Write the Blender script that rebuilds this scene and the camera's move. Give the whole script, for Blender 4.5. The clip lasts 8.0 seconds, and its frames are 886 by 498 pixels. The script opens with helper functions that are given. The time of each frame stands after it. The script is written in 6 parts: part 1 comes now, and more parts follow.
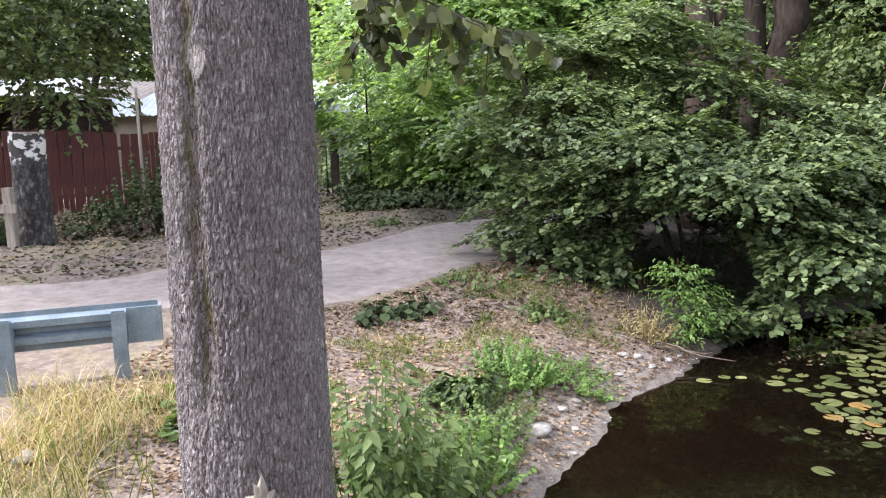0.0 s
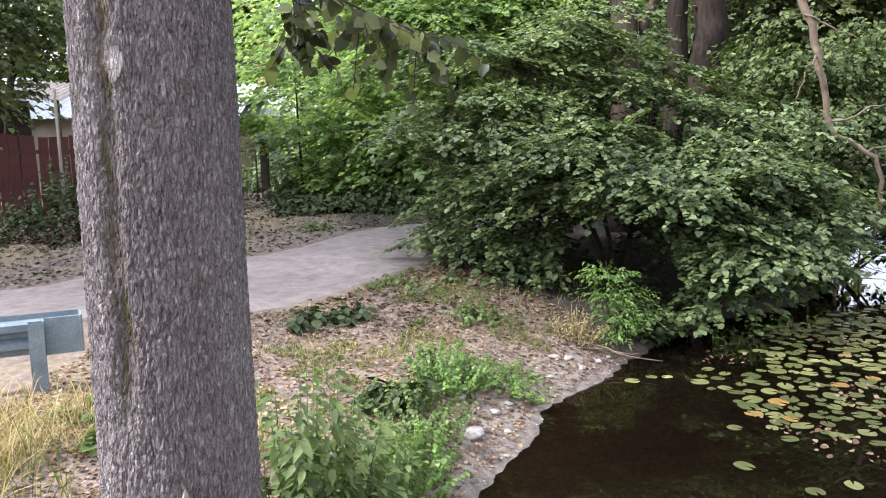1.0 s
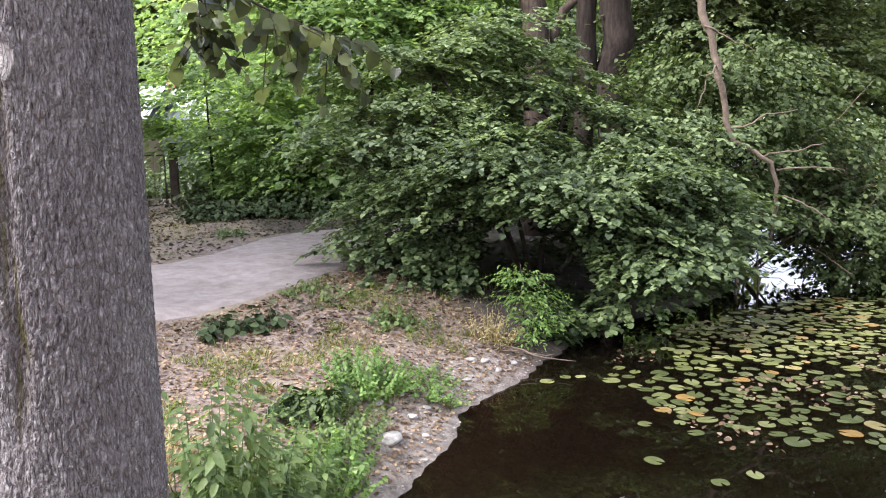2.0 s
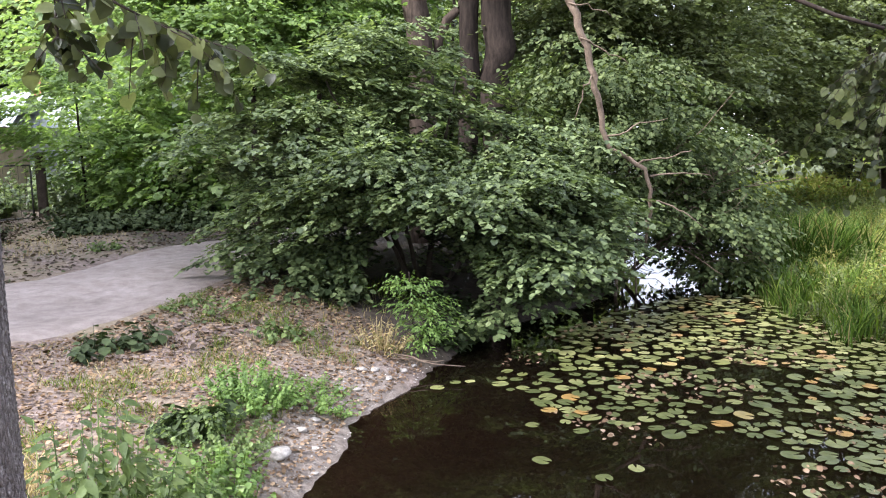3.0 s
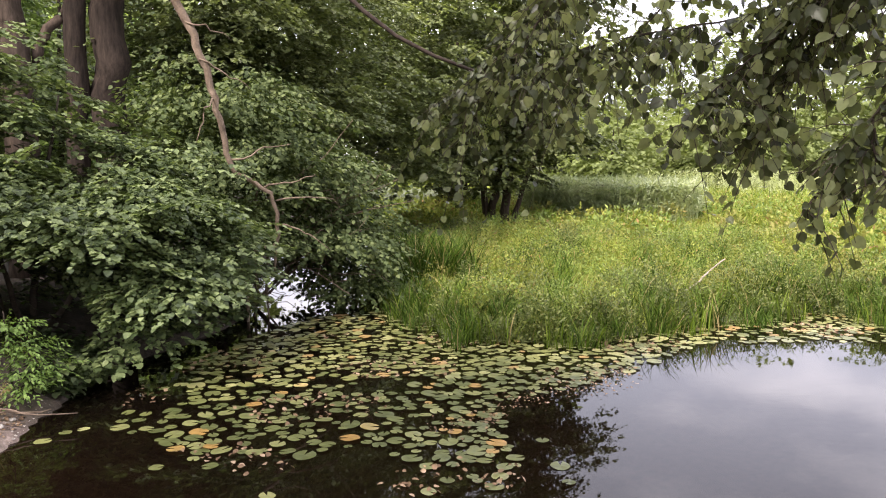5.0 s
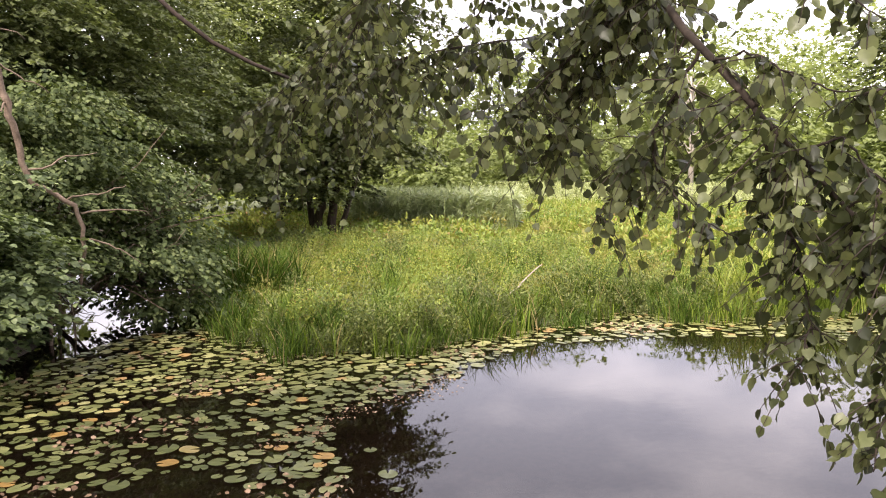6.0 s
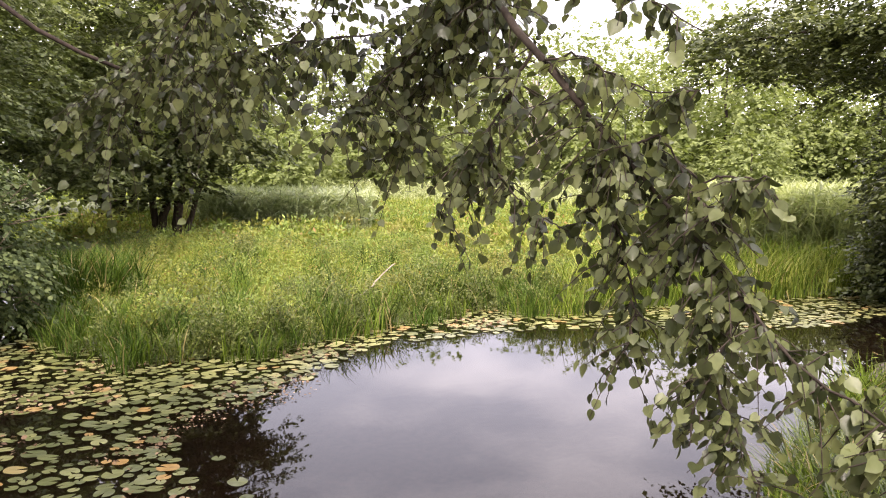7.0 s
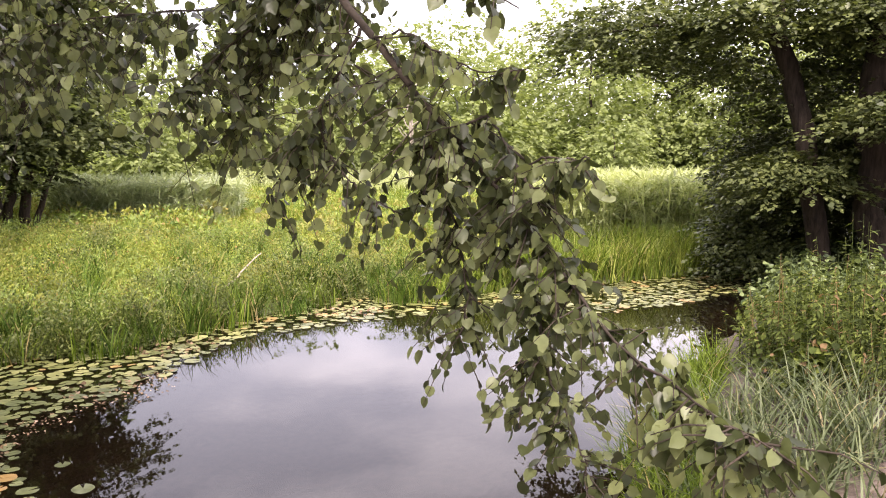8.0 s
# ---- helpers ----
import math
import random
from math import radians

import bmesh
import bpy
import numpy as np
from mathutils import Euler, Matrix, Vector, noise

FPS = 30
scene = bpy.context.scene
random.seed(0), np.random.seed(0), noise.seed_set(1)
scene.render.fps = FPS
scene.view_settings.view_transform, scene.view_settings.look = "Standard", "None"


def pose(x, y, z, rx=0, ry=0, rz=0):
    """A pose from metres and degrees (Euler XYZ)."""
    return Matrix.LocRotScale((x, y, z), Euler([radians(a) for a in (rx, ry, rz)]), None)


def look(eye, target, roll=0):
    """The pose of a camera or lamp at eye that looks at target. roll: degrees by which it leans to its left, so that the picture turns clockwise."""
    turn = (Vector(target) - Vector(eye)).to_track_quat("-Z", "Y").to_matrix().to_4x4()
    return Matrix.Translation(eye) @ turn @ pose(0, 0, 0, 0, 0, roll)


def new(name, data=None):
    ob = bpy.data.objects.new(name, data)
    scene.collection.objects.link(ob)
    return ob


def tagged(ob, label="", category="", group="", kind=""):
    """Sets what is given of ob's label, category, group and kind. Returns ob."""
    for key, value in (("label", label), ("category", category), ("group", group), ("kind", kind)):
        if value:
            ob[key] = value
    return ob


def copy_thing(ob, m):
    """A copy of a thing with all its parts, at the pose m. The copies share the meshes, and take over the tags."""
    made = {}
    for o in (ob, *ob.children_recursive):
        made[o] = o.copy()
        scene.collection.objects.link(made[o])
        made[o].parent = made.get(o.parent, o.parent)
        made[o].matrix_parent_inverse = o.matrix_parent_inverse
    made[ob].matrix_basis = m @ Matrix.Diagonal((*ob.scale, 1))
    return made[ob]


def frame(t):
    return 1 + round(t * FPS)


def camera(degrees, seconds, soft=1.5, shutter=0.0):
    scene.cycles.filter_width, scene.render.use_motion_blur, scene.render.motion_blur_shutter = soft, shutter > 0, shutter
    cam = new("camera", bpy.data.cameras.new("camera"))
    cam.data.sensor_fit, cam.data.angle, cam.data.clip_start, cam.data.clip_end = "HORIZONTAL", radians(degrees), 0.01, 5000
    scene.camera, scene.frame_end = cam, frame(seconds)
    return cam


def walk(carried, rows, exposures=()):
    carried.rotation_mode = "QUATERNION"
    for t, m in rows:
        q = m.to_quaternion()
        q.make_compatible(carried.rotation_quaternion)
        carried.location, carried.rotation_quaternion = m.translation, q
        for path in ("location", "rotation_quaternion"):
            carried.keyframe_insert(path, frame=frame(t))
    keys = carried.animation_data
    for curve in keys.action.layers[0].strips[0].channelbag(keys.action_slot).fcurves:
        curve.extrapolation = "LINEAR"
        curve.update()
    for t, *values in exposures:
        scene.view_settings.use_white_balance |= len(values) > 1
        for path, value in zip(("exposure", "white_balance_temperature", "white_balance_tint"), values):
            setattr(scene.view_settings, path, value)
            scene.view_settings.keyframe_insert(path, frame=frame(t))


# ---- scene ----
cam = camera(59.3, 8.0, soft=1.1)

PATH = [
    (0, (1.167, 0.499, 2.361), (1.015, 2.469, 2.051), -1.3),
    (0.5, (1.172, 0.503, 2.362), (1.096, 2.478, 2.055), -1.1),
    (1, (1.178, 0.504, 2.363), (1.197, 2.482, 2.061), -1.0),
    (1.5, (1.184, 0.504, 2.362), (1.305, 2.478, 2.065), -0.8),
    (3, (1.212, 0.51, 2.356), (1.721, 2.424, 2.081), -0.8),
    (3.5, (1.244, 0.507, 2.357), (1.934, 2.366, 2.091), -0.7),
    (4, (1.275, 0.505, 2.351), (2.173, 2.274, 2.101), -0.4),
    (4.5, (1.317, 0.501, 2.359), (2.427, 2.148, 2.125), -0.1),
    (5, (1.347, 0.502, 2.351), (2.658, 1.997, 2.132), 0.1),
    (5.2, (1.35, 0.486, 2.35), (2.729, 1.919, 2.137), 0.1),
    (6.5, (1.397, 0.461, 2.339), (3.112, 1.474, 2.155), 0.2),
    (7, (1.407, 0.438, 2.332), (3.204, 1.295, 2.143), 0.3),
    (7.5, (1.451, 0.4, 2.323), (3.312, 1.102, 2.12), 0.4),
    (8, (1.521, 0.352, 2.317), (3.428, 0.913, 2.099), 0.3),
]
walk(cam, [(t, look(eye, target, roll)) for t, eye, target, roll in PATH],
     [(0.0, 1.86, 5880, 14), (3.0, 1.96, 5860, 15), (4.0, 1.78, 6230, 15), (5.0, 1.71, 6650, 19), (6.5, 1.75, 6860, 22), (8.0, 1.89, 6880, 24)])

# ---- world, sun ----
SUN_AZ, SUN_EL = 258.0, 48.0
world = bpy.data.worlds.new("overcast_sky")
scene.world = world
world.use_nodes = True
wn, wl = world.node_tree.nodes, world.node_tree.links
wn.clear()
w_out = wn.new("ShaderNodeOutputWorld")
w_bg = wn.new("ShaderNodeBackground")
w_bg.inputs["Strength"].default_value = 0.118
w_sky = wn.new("ShaderNodeTexSky")
w_sky.sky_type = 'NISHITA'
w_sky.sun_disc = False
w_sky.sun_elevation = radians(SUN_EL)
w_sky.sun_rotation = radians(SUN_AZ)
w_co = wn.new("ShaderNodeTexCoord")
w_map = wn.new("ShaderNodeMapping")
w_map.inputs["Scale"].default_value = (1.0, 1.0, 2.6)
w_noise = wn.new("ShaderNodeTexNoise")
w_noise.inputs["Scale"].default_value = 3.2
w_noise.inputs["Detail"].default_value = 6.0
w_noise.inputs["Roughness"].default_value = 0.5
w_ramp = wn.new("ShaderNodeValToRGB")
w_ramp.color_ramp.elements[0].position = 0.43
w_ramp.color_ramp.elements[0].color = (5.7, 5.9, 6.5, 1)
w_ramp.color_ramp.elements[1].position = 0.57
w_ramp.color_ramp.elements[1].color = (8.9, 8.9, 9.2, 1)
w_mix = wn.new("ShaderNodeMix")
w_mix.data_type = 'RGBA'
w_mix.inputs["Factor"].default_value = 0.86
wl.new(w_co.outputs["Generated"], w_map.inputs["Vector"])
wl.new(w_map.outputs["Vector"], w_noise.inputs["Vector"])
wl.new(w_noise.outputs["Fac"], w_ramp.inputs["Fac"])
wl.new(w_sky.outputs["Color"], w_mix.inputs["A"])
wl.new(w_ramp.outputs["Color"], w_mix.inputs["B"])
wl.new(w_mix.outputs["Result"], w_bg.inputs["Color"])
wl.new(w_bg.outputs["Background"], w_out.inputs["Surface"])

sun_data = bpy.data.lights.new("sun", 'SUN')
sun_data.energy = 3.3
sun_data.angle = radians(16)
sun_data.color = (1.0, 0.95, 0.86)
sun_lamp = new("sun", sun_data)
sun_dir = Vector((math.sin(radians(SUN_AZ)) * math.cos(radians(SUN_EL)), math.cos(radians(SUN_AZ)) * math.cos(radians(SUN_EL)), math.sin(radians(SUN_EL))))
sun_lamp.matrix_world = look(sun_dir * 60, (0, 0, 0))

# ---- materials ----


def nodes_of(name):
    m = bpy.data.materials.new(name)
    m.use_nodes = True
    nt = m.node_tree
    return m, nt, nt.nodes["Principled BSDF"], nt.nodes["Material Output"]


def ramp_node(nt, stops, factor, constant=False):
    r = nt.nodes.new("ShaderNodeValToRGB")
    if constant:
        r.color_ramp.interpolation = 'CONSTANT'
    while len(r.color_ramp.elements) < len(stops):
        r.color_ramp.elements.new(0.5)
    for e, (p, c) in zip(r.color_ramp.elements, stops):
        e.position, e.color = p, (*c, 1)
    nt.links.new(factor, r.inputs["Fac"])
    return r.outputs["Color"]


def noise_node(nt, scale, detail=4.0, rough=0.55, stretch=None):
    tc = nt.nodes.new("ShaderNodeTexCoord")
    n = nt.nodes.new("ShaderNodeTexNoise")
    n.inputs["Scale"].default_value, n.inputs["Detail"].default_value, n.inputs["Roughness"].default_value = scale, detail, rough
    if stretch:
        mp = nt.nodes.new("ShaderNodeMapping")
        mp.inputs["Scale"].default_value = stretch
        nt.links.new(tc.outputs["Object"], mp.inputs["Vector"])
        nt.links.new(mp.outputs["Vector"], n.inputs["Vector"])
    else:
        nt.links.new(tc.outputs["Object"], n.inputs["Vector"])
    return n.outputs["Fac"]


def mix_node(nt, kind, fac, a, b):
    m = nt.nodes.new("ShaderNodeMix")
    m.data_type, m.blend_type = 'RGBA', kind
    for key, v in (("Factor", fac), ("A", a), ("B", b)):
        if isinstance(v, (int, float)):
            m.inputs[key].default_value = v if key == "Factor" else (v, v, v, 1)
        elif isinstance(v, tuple):
            m.inputs[key].default_value = (*v, 1)
        else:
            nt.links.new(v, m.inputs[key])
    return m.outputs["Result"]


def bump_into(nt, bsdf, height, strength, distance=0.01):
    b = nt.nodes.new("ShaderNodeBump")
    b.inputs["Strength"].default_value, b.inputs["Distance"].default_value = strength, distance
    nt.links.new(height, b.inputs["Height"])
    nt.links.new(b.outputs["Normal"], bsdf.inputs["Normal"])


def plain_mat(name, lo, hi, rough, scale=8.0, metal=0.0, bump=0.2, stretch=None, fine=60.0):
    """A surface that wanders between two colours at two scales, with fine relief."""
    m, nt, b, _ = nodes_of(name)
    big, small = noise_node(nt, scale, 5, 0.6, stretch), noise_node(nt, fine, 3, 0.6, stretch)
    base = ramp_node(nt, [(0.3, lo), (0.7, hi)], big)
    grain = ramp_node(nt, [(0.25, (0.72, 0.72, 0.72)), (0.75, (1.2, 1.2, 1.2))], small)
    nt.links.new(mix_node(nt, 'MULTIPLY', 1.0, base, grain), b.inputs["Base Color"])
    b.inputs["Roughness"].default_value, b.inputs["Metallic"].default_value = rough, metal
    b.inputs["Specular IOR Level"].default_value = 0.15 if rough >= 0.8 else 0.4
    bump_into(nt, b, small, bump)
    return m


def leaf_mat(name, dark, mid, light, rough=0.5, through_light=0.35, odd=None, odd_share=0.0, single=False, drift=None, patchy=0.0):
    """Leaves: colour changes from leaf to leaf and along the crown; some light passes through."""
    m, nt, b, out = nodes_of(name)
    if single:
        info = nt.nodes.new("ShaderNodeObjectInfo")
        rand = info.outputs["Random"]
    else:
        geo = nt.nodes.new("ShaderNodeNewGeometry")
        rand = geo.outputs["Random Per Island"]
    stops = [(0.0, dark), (0.45, mid), (0.95 - odd_share, light)]
    if odd:
        stops += [(0.97 - odd_share, light), (0.985 - odd_share, odd)]
    col = ramp_node(nt, stops, rand)
    lo, hi = 0.7 - 0.3 * patchy, 1.2 + 0.3 * patchy
    patch = ramp_node(nt, [(0.3, (lo, lo * 1.03, lo)), (0.7, (hi, hi * 0.98, hi * 0.92))], noise_node(nt, 1.1 + 0.7 * patchy, 3 + 2 * patchy))
    vein = ramp_node(nt, [(0.3, (0.85, 0.85, 0.85)), (0.7, (1.1, 1.1, 1.1))], noise_node(nt, 45, 2))
    col = mix_node(nt, 'MULTIPLY', 1.0, mix_node(nt, 'MULTIPLY', 1.0, col, patch), vein)
    if drift:
        col = mix_node(nt, 'MIX', ramp_node(nt, [(0.46, (0, 0, 0)), (0.6, (0.85, 0.85, 0.85))], noise_node(nt, 0.55, 4, 0.65)), col, drift)
    nt.links.new(col, b.inputs["Base Color"])
    b.inputs["Roughness"].default_value = rough
    b.inputs["Specular IOR Level"].default_value = 0.35 if rough < 0.6 else 0.12
    tr = nt.nodes.new("ShaderNodeBsdfTranslucent")
    nt.links.new(mix_node(nt, 'MULTIPLY', 1.0, col, (1.3, 1.35, 0.75)), tr.inputs["Color"])
    sh = nt.nodes.new("ShaderNodeMixShader")
    sh.inputs["Fac"].default_value = through_light
    nt.links.new(b.outputs["BSDF"], sh.inputs[1])
    nt.links.new(tr.outputs["BSDF"], sh.inputs[2])
    nt.links.new(sh.outputs["Shader"], out.inputs["Surface"])
    return m


M_HAZEL = leaf_mat("hazel_leaf", (0.038, 0.058, 0.025), (0.095, 0.13, 0.055), (0.23, 0.285, 0.135), 0.45, 0.34, patchy=0.3)
M_LINDEN = leaf_mat("linden_leaf", (0.026, 0.033, 0.013), (0.08, 0.096, 0.042), (0.23, 0.26, 0.125), 0.38, 0.36)
M_LINDEN_ONE = leaf_mat("linden_leaf_single", (0.024, 0.03, 0.013), (0.082, 0.1, 0.045), (0.28, 0.315, 0.155), 0.38, 0.36, single=True)
M_ALDER = leaf_mat("alder_leaf", (0.042, 0.054, 0.021), (0.075, 0.092, 0.034), (0.13, 0.15, 0.056), 0.5, 0.28)
M_ALDER_PALE = leaf_mat("alder_leaf_pale", (0.075, 0.095, 0.042), (0.135, 0.162, 0.072), (0.22, 0.255, 0.115), 0.5, 0.34)
M_WILLOW = leaf_mat("willow_leaf", (0.034, 0.05, 0.02), (0.068, 0.093, 0.038), (0.14, 0.172, 0.074), 0.6, 0.3)
M_ASH = leaf_mat("ash_leaf", (0.13, 0.2, 0.07), (0.21, 0.3, 0.11), (0.31, 0.41, 0.165), 0.5, 0.48)
# distance haze put into the leaf colour: pale and low in contrast
M_FAR_HAZED = leaf_mat("hazed_far_leaf", (0.16, 0.195, 0.078), (0.2, 0.24, 0.1), (0.25, 0.288, 0.125), 0.7, 0.48)
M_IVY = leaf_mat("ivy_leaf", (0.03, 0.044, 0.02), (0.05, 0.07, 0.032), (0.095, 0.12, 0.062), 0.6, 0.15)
M_WEED = leaf_mat("weed_leaf", (0.075, 0.115, 0.038), (0.125, 0.178, 0.062), (0.22, 0.285, 0.105), 0.5, 0.4)
M_YOUNG = leaf_mat("young_leaf", (0.11, 0.185, 0.05), (0.17, 0.265, 0.08), (0.25, 0.36, 0.11), 0.5, 0.42)
M_GREY = leaf_mat("grey_leaf", (0.07, 0.09, 0.06), (0.11, 0.13, 0.09), (0.17, 0.18, 0.13), 0.55, 0.2)
M_BLADE = leaf_mat("sedge_blade", (0.05, 0.08, 0.01), (0.1, 0.15, 0.02), (0.2, 0.26, 0.045), 0.75, 0.4, (0.34, 0.27, 0.13), 0.04)
M_BLADE_DARK = leaf_mat("iris_blade", (0.018, 0.038, 0.005), (0.045, 0.085, 0.011), (0.11, 0.17, 0.028), 0.75, 0.22, (0.3, 0.24, 0.12), 0.04)
M_MEADOW = leaf_mat("meadow_grass", (0.17, 0.205, 0.045), (0.26, 0.295, 0.07), (0.37, 0.385, 0.13), 0.6, 0.4, drift=(0.14, 0.21, 0.03), patchy=0.5)
M_HERB = leaf_mat("meadow_herb", (0.15, 0.18, 0.036), (0.22, 0.255, 0.055), (0.3, 0.325, 0.085), 0.6, 0.38, (0.3, 0.18, 0.09), 0.04, drift=(0.26, 0.24, 0.085), patchy=0.6)
M_REED = leaf_mat("reed_leaf", (0.25, 0.3, 0.175), (0.33, 0.375, 0.23), (0.42, 0.455, 0.3), 0.55, 0.4)
M_REED_PALE = leaf_mat("pale_reed_leaf", (0.3, 0.34, 0.17), (0.38, 0.42, 0.23), (0.47, 0.5, 0.3), 0.6, 0.42)
M_STRAW = leaf_mat("dry_grass", (0.25, 0.18, 0.085), (0.4, 0.315, 0.165), (0.54, 0.45, 0.27), 0.7, 0.3, (0.16, 0.19, 0.07), 0.1)
M_LITTER = leaf_mat("dead_leaf", (0.1, 0.062, 0.04), (0.2, 0.13, 0.085), (0.38, 0.27, 0.19), 0.8, 0.1)
# brown withered leaves, darkened to carry the tree shade along the fence
M_BRUSH_SHADED = leaf_mat("shaded_withered_leaf", (0.04, 0.03, 0.024), (0.085, 0.064, 0.05), (0.19, 0.15, 0.12), 0.8, 0.15, (0.09, 0.11, 0.06), 0.2)
# near pads darker than the joined ones: hazel shade put into the colour
M_PAD_SHADED = leaf_mat("pad_leaf_single_shaded", (0.068, 0.08, 0.029), (0.1, 0.112, 0.04), (0.185, 0.19, 0.078), 0.33, 0.05, (0.28, 0.17, 0.055), 0.06, single=True)
M_PADS = leaf_mat("pad_leaf", (0.11, 0.122, 0.045), (0.165, 0.172, 0.058), (0.3, 0.295, 0.13), 0.32, 0.05, (0.34, 0.22, 0.09), 0.07)
M_BARK_FAR = plain_mat("old_bark", (0.03, 0.022, 0.017), (0.085, 0.062, 0.048), 0.9, 3, 0, 0.6, (6, 6, 1), 14)
M_BARK_DARK = plain_mat("dark_bark", (0.014, 0.01, 0.008), (0.045, 0.033, 0.026), 0.9, 3, 0, 0.6, (6, 6, 1), 14)
M_TWIG = plain_mat("twig_bark", (0.032, 0.025, 0.02), (0.085, 0.066, 0.053), 0.85, 10)
M_DEADWOOD = plain_mat("dead_wood", (0.09, 0.065, 0.048), (0.24, 0.18, 0.135), 0.85, 8, 0, 0.5)
M_PALEWOOD = plain_mat("bleached_wood", (0.28, 0.23, 0.19), (0.44, 0.38, 0.32), 0.8, 6)
M_FENCE = plain_mat("red_brown_paint", (0.05, 0.014, 0.012), (0.12, 0.033, 0.028), 0.6, 3, 0, 0.3, (4, 4, 0.6), 30)
M_GREYWOOD = plain_mat("weathered_wood", (0.2, 0.17, 0.14), (0.36, 0.32, 0.27), 0.85, 4, 0, 0.3, (5, 5, 0.7), 30)
M_STONE = plain_mat("stone", (0.24, 0.215, 0.19), (0.42, 0.39, 0.36), 0.8, 9)
M_CONCRETE = plain_mat("concrete_post", (0.05, 0.037, 0.03), (0.1, 0.078, 0.066), 0.9, 5)
M_ZINC = plain_mat("galvanised_steel", (0.16, 0.2, 0.235), (0.28, 0.33, 0.375), 0.5, 5, 0.35, 0.05, None, 90)
M_DARKMETAL = plain_mat("dark_metal", (0.04, 0.04, 0.04), (0.09, 0.085, 0.08), 0.6, 6, 0.4)
M_ROOFSHEET = plain_mat("pale_roof_sheet", (0.34, 0.36, 0.4), (0.5, 0.52, 0.56), 0.5, 1.2, 0.0, 0.05)
M_CORRUGATED = plain_mat("brown_roof_sheet", (0.16, 0.13, 0.12), (0.26, 0.22, 0.2), 0.7, 2)
M_PLASTER = plain_mat("beige_plaster", (0.28, 0.225, 0.165), (0.4, 0.33, 0.255), 0.9, 1.5)
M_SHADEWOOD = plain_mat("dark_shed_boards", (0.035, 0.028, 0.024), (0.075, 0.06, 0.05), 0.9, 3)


def bark_mat():
    m, nt, b, _ = nodes_of("linden_bark")
    tc = nt.nodes.new("ShaderNodeTexCoord")
    warp = nt.nodes.new("ShaderNodeTexNoise")
    warp.inputs["Scale"].default_value, warp.inputs["Detail"].default_value = 16, 3
    nt.links.new(tc.outputs["Object"], warp.inputs["Vector"])
    push = nt.nodes.new("ShaderNodeVectorMath")
    push.operation = 'MULTIPLY_ADD'
    push.inputs[1].default_value = (0.014, 0.014, 0.03)
    nt.links.new(warp.outputs["Color"], push.inputs[0])
    nt.links.new(tc.outputs["Object"], push.inputs[2])

    def cells(sx, sz, stops):
        mp = nt.nodes.new("ShaderNodeMapping")
        mp.inputs["Scale"].default_value = (sx, sx, sz)
        nt.links.new(push.outputs["Vector"], mp.inputs["Vector"])
        v = nt.nodes.new("ShaderNodeTexVoronoi")
        v.feature = 'DISTANCE_TO_EDGE'
        v.inputs["Scale"].default_value = 1.0
        nt.links.new(mp.outputs["Vector"], v.inputs["Vector"])
        v2 = nt.nodes.new("ShaderNodeTexVoronoi")
        v2.inputs["Scale"].default_value = 1.0
        nt.links.new(mp.outputs["Vector"], v2.inputs["Vector"])
        return ramp_node(nt, stops, v.outputs["Distance"]), v2.outputs["Color"]

    plates, tone1 = cells(98, 26, [(0.0, (0.2, 0.2, 0.2)), (0.14, (0.66, 0.66, 0.66)), (0.5, (1, 1, 1))])
    flakes, tone2 = cells(165, 80, [(0.0, (0.35, 0.35, 0.35)), (0.22, (0.85, 0.85, 0.85)), (0.5, (1, 1, 1))])
    grain = noise_node(nt, 260, 4, 0.65, (1, 1, 0.6))
    fibre = ramp_node(nt, [(0.4, (0.1, 0.1, 0.1)), (0.5, (0.55, 0.55, 0.55)), (0.6, (1, 1, 1))], noise_node(nt, 85, 5, 0.6, (1, 1, 0.34)))
    rise = mix_node(nt, 'MULTIPLY', 0.55, plates, flakes)
    rise = mix_node(nt, 'MIX', 0.22, rise, fibre)
    rise = mix_node(nt, 'OVERLAY', 0.3, rise, tone2)
    rise = mix_node(nt, 'OVERLAY', 0.22, rise, tone1)
    # low mesh relief darkens the colour: furrow shade painted into the bark
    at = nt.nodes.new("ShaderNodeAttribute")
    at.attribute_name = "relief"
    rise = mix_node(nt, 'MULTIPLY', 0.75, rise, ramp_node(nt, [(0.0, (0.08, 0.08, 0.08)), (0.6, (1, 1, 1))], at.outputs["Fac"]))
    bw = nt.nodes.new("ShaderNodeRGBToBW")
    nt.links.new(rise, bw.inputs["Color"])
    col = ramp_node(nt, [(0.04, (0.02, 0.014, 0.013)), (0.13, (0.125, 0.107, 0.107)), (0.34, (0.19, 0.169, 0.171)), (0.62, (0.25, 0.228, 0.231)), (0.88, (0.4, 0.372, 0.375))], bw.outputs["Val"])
    col = mix_node(nt, 'MULTIPLY', 1.0, col, ramp_node(nt, [(0.3, (0.75, 0.71, 0.71)), (0.7, (1.25, 1.23, 1.19))], noise_node(nt, 3.5, 4, 0.6, (1, 1, 0.5))))
    col = mix_node(nt, 'MULTIPLY', 1.0, col, ramp_node(nt, [(0.3, (0.7, 0.7, 0.7)), (0.7, (1.25, 1.25, 1.25))], grain))
    ms = nt.nodes.new("ShaderNodeAttribute")
    ms.attribute_name = "moss"
    col = mix_node(nt, 'MIX', ms.outputs["Fac"], col, (0.085, 0.072, 0.022))
    sc = nt.nodes.new("ShaderNodeAttribute")
    sc.attribute_name = "scar"
    col = mix_node(nt, 'MIX', sc.outputs["Fac"], col, (0.42, 0.38, 0.36))
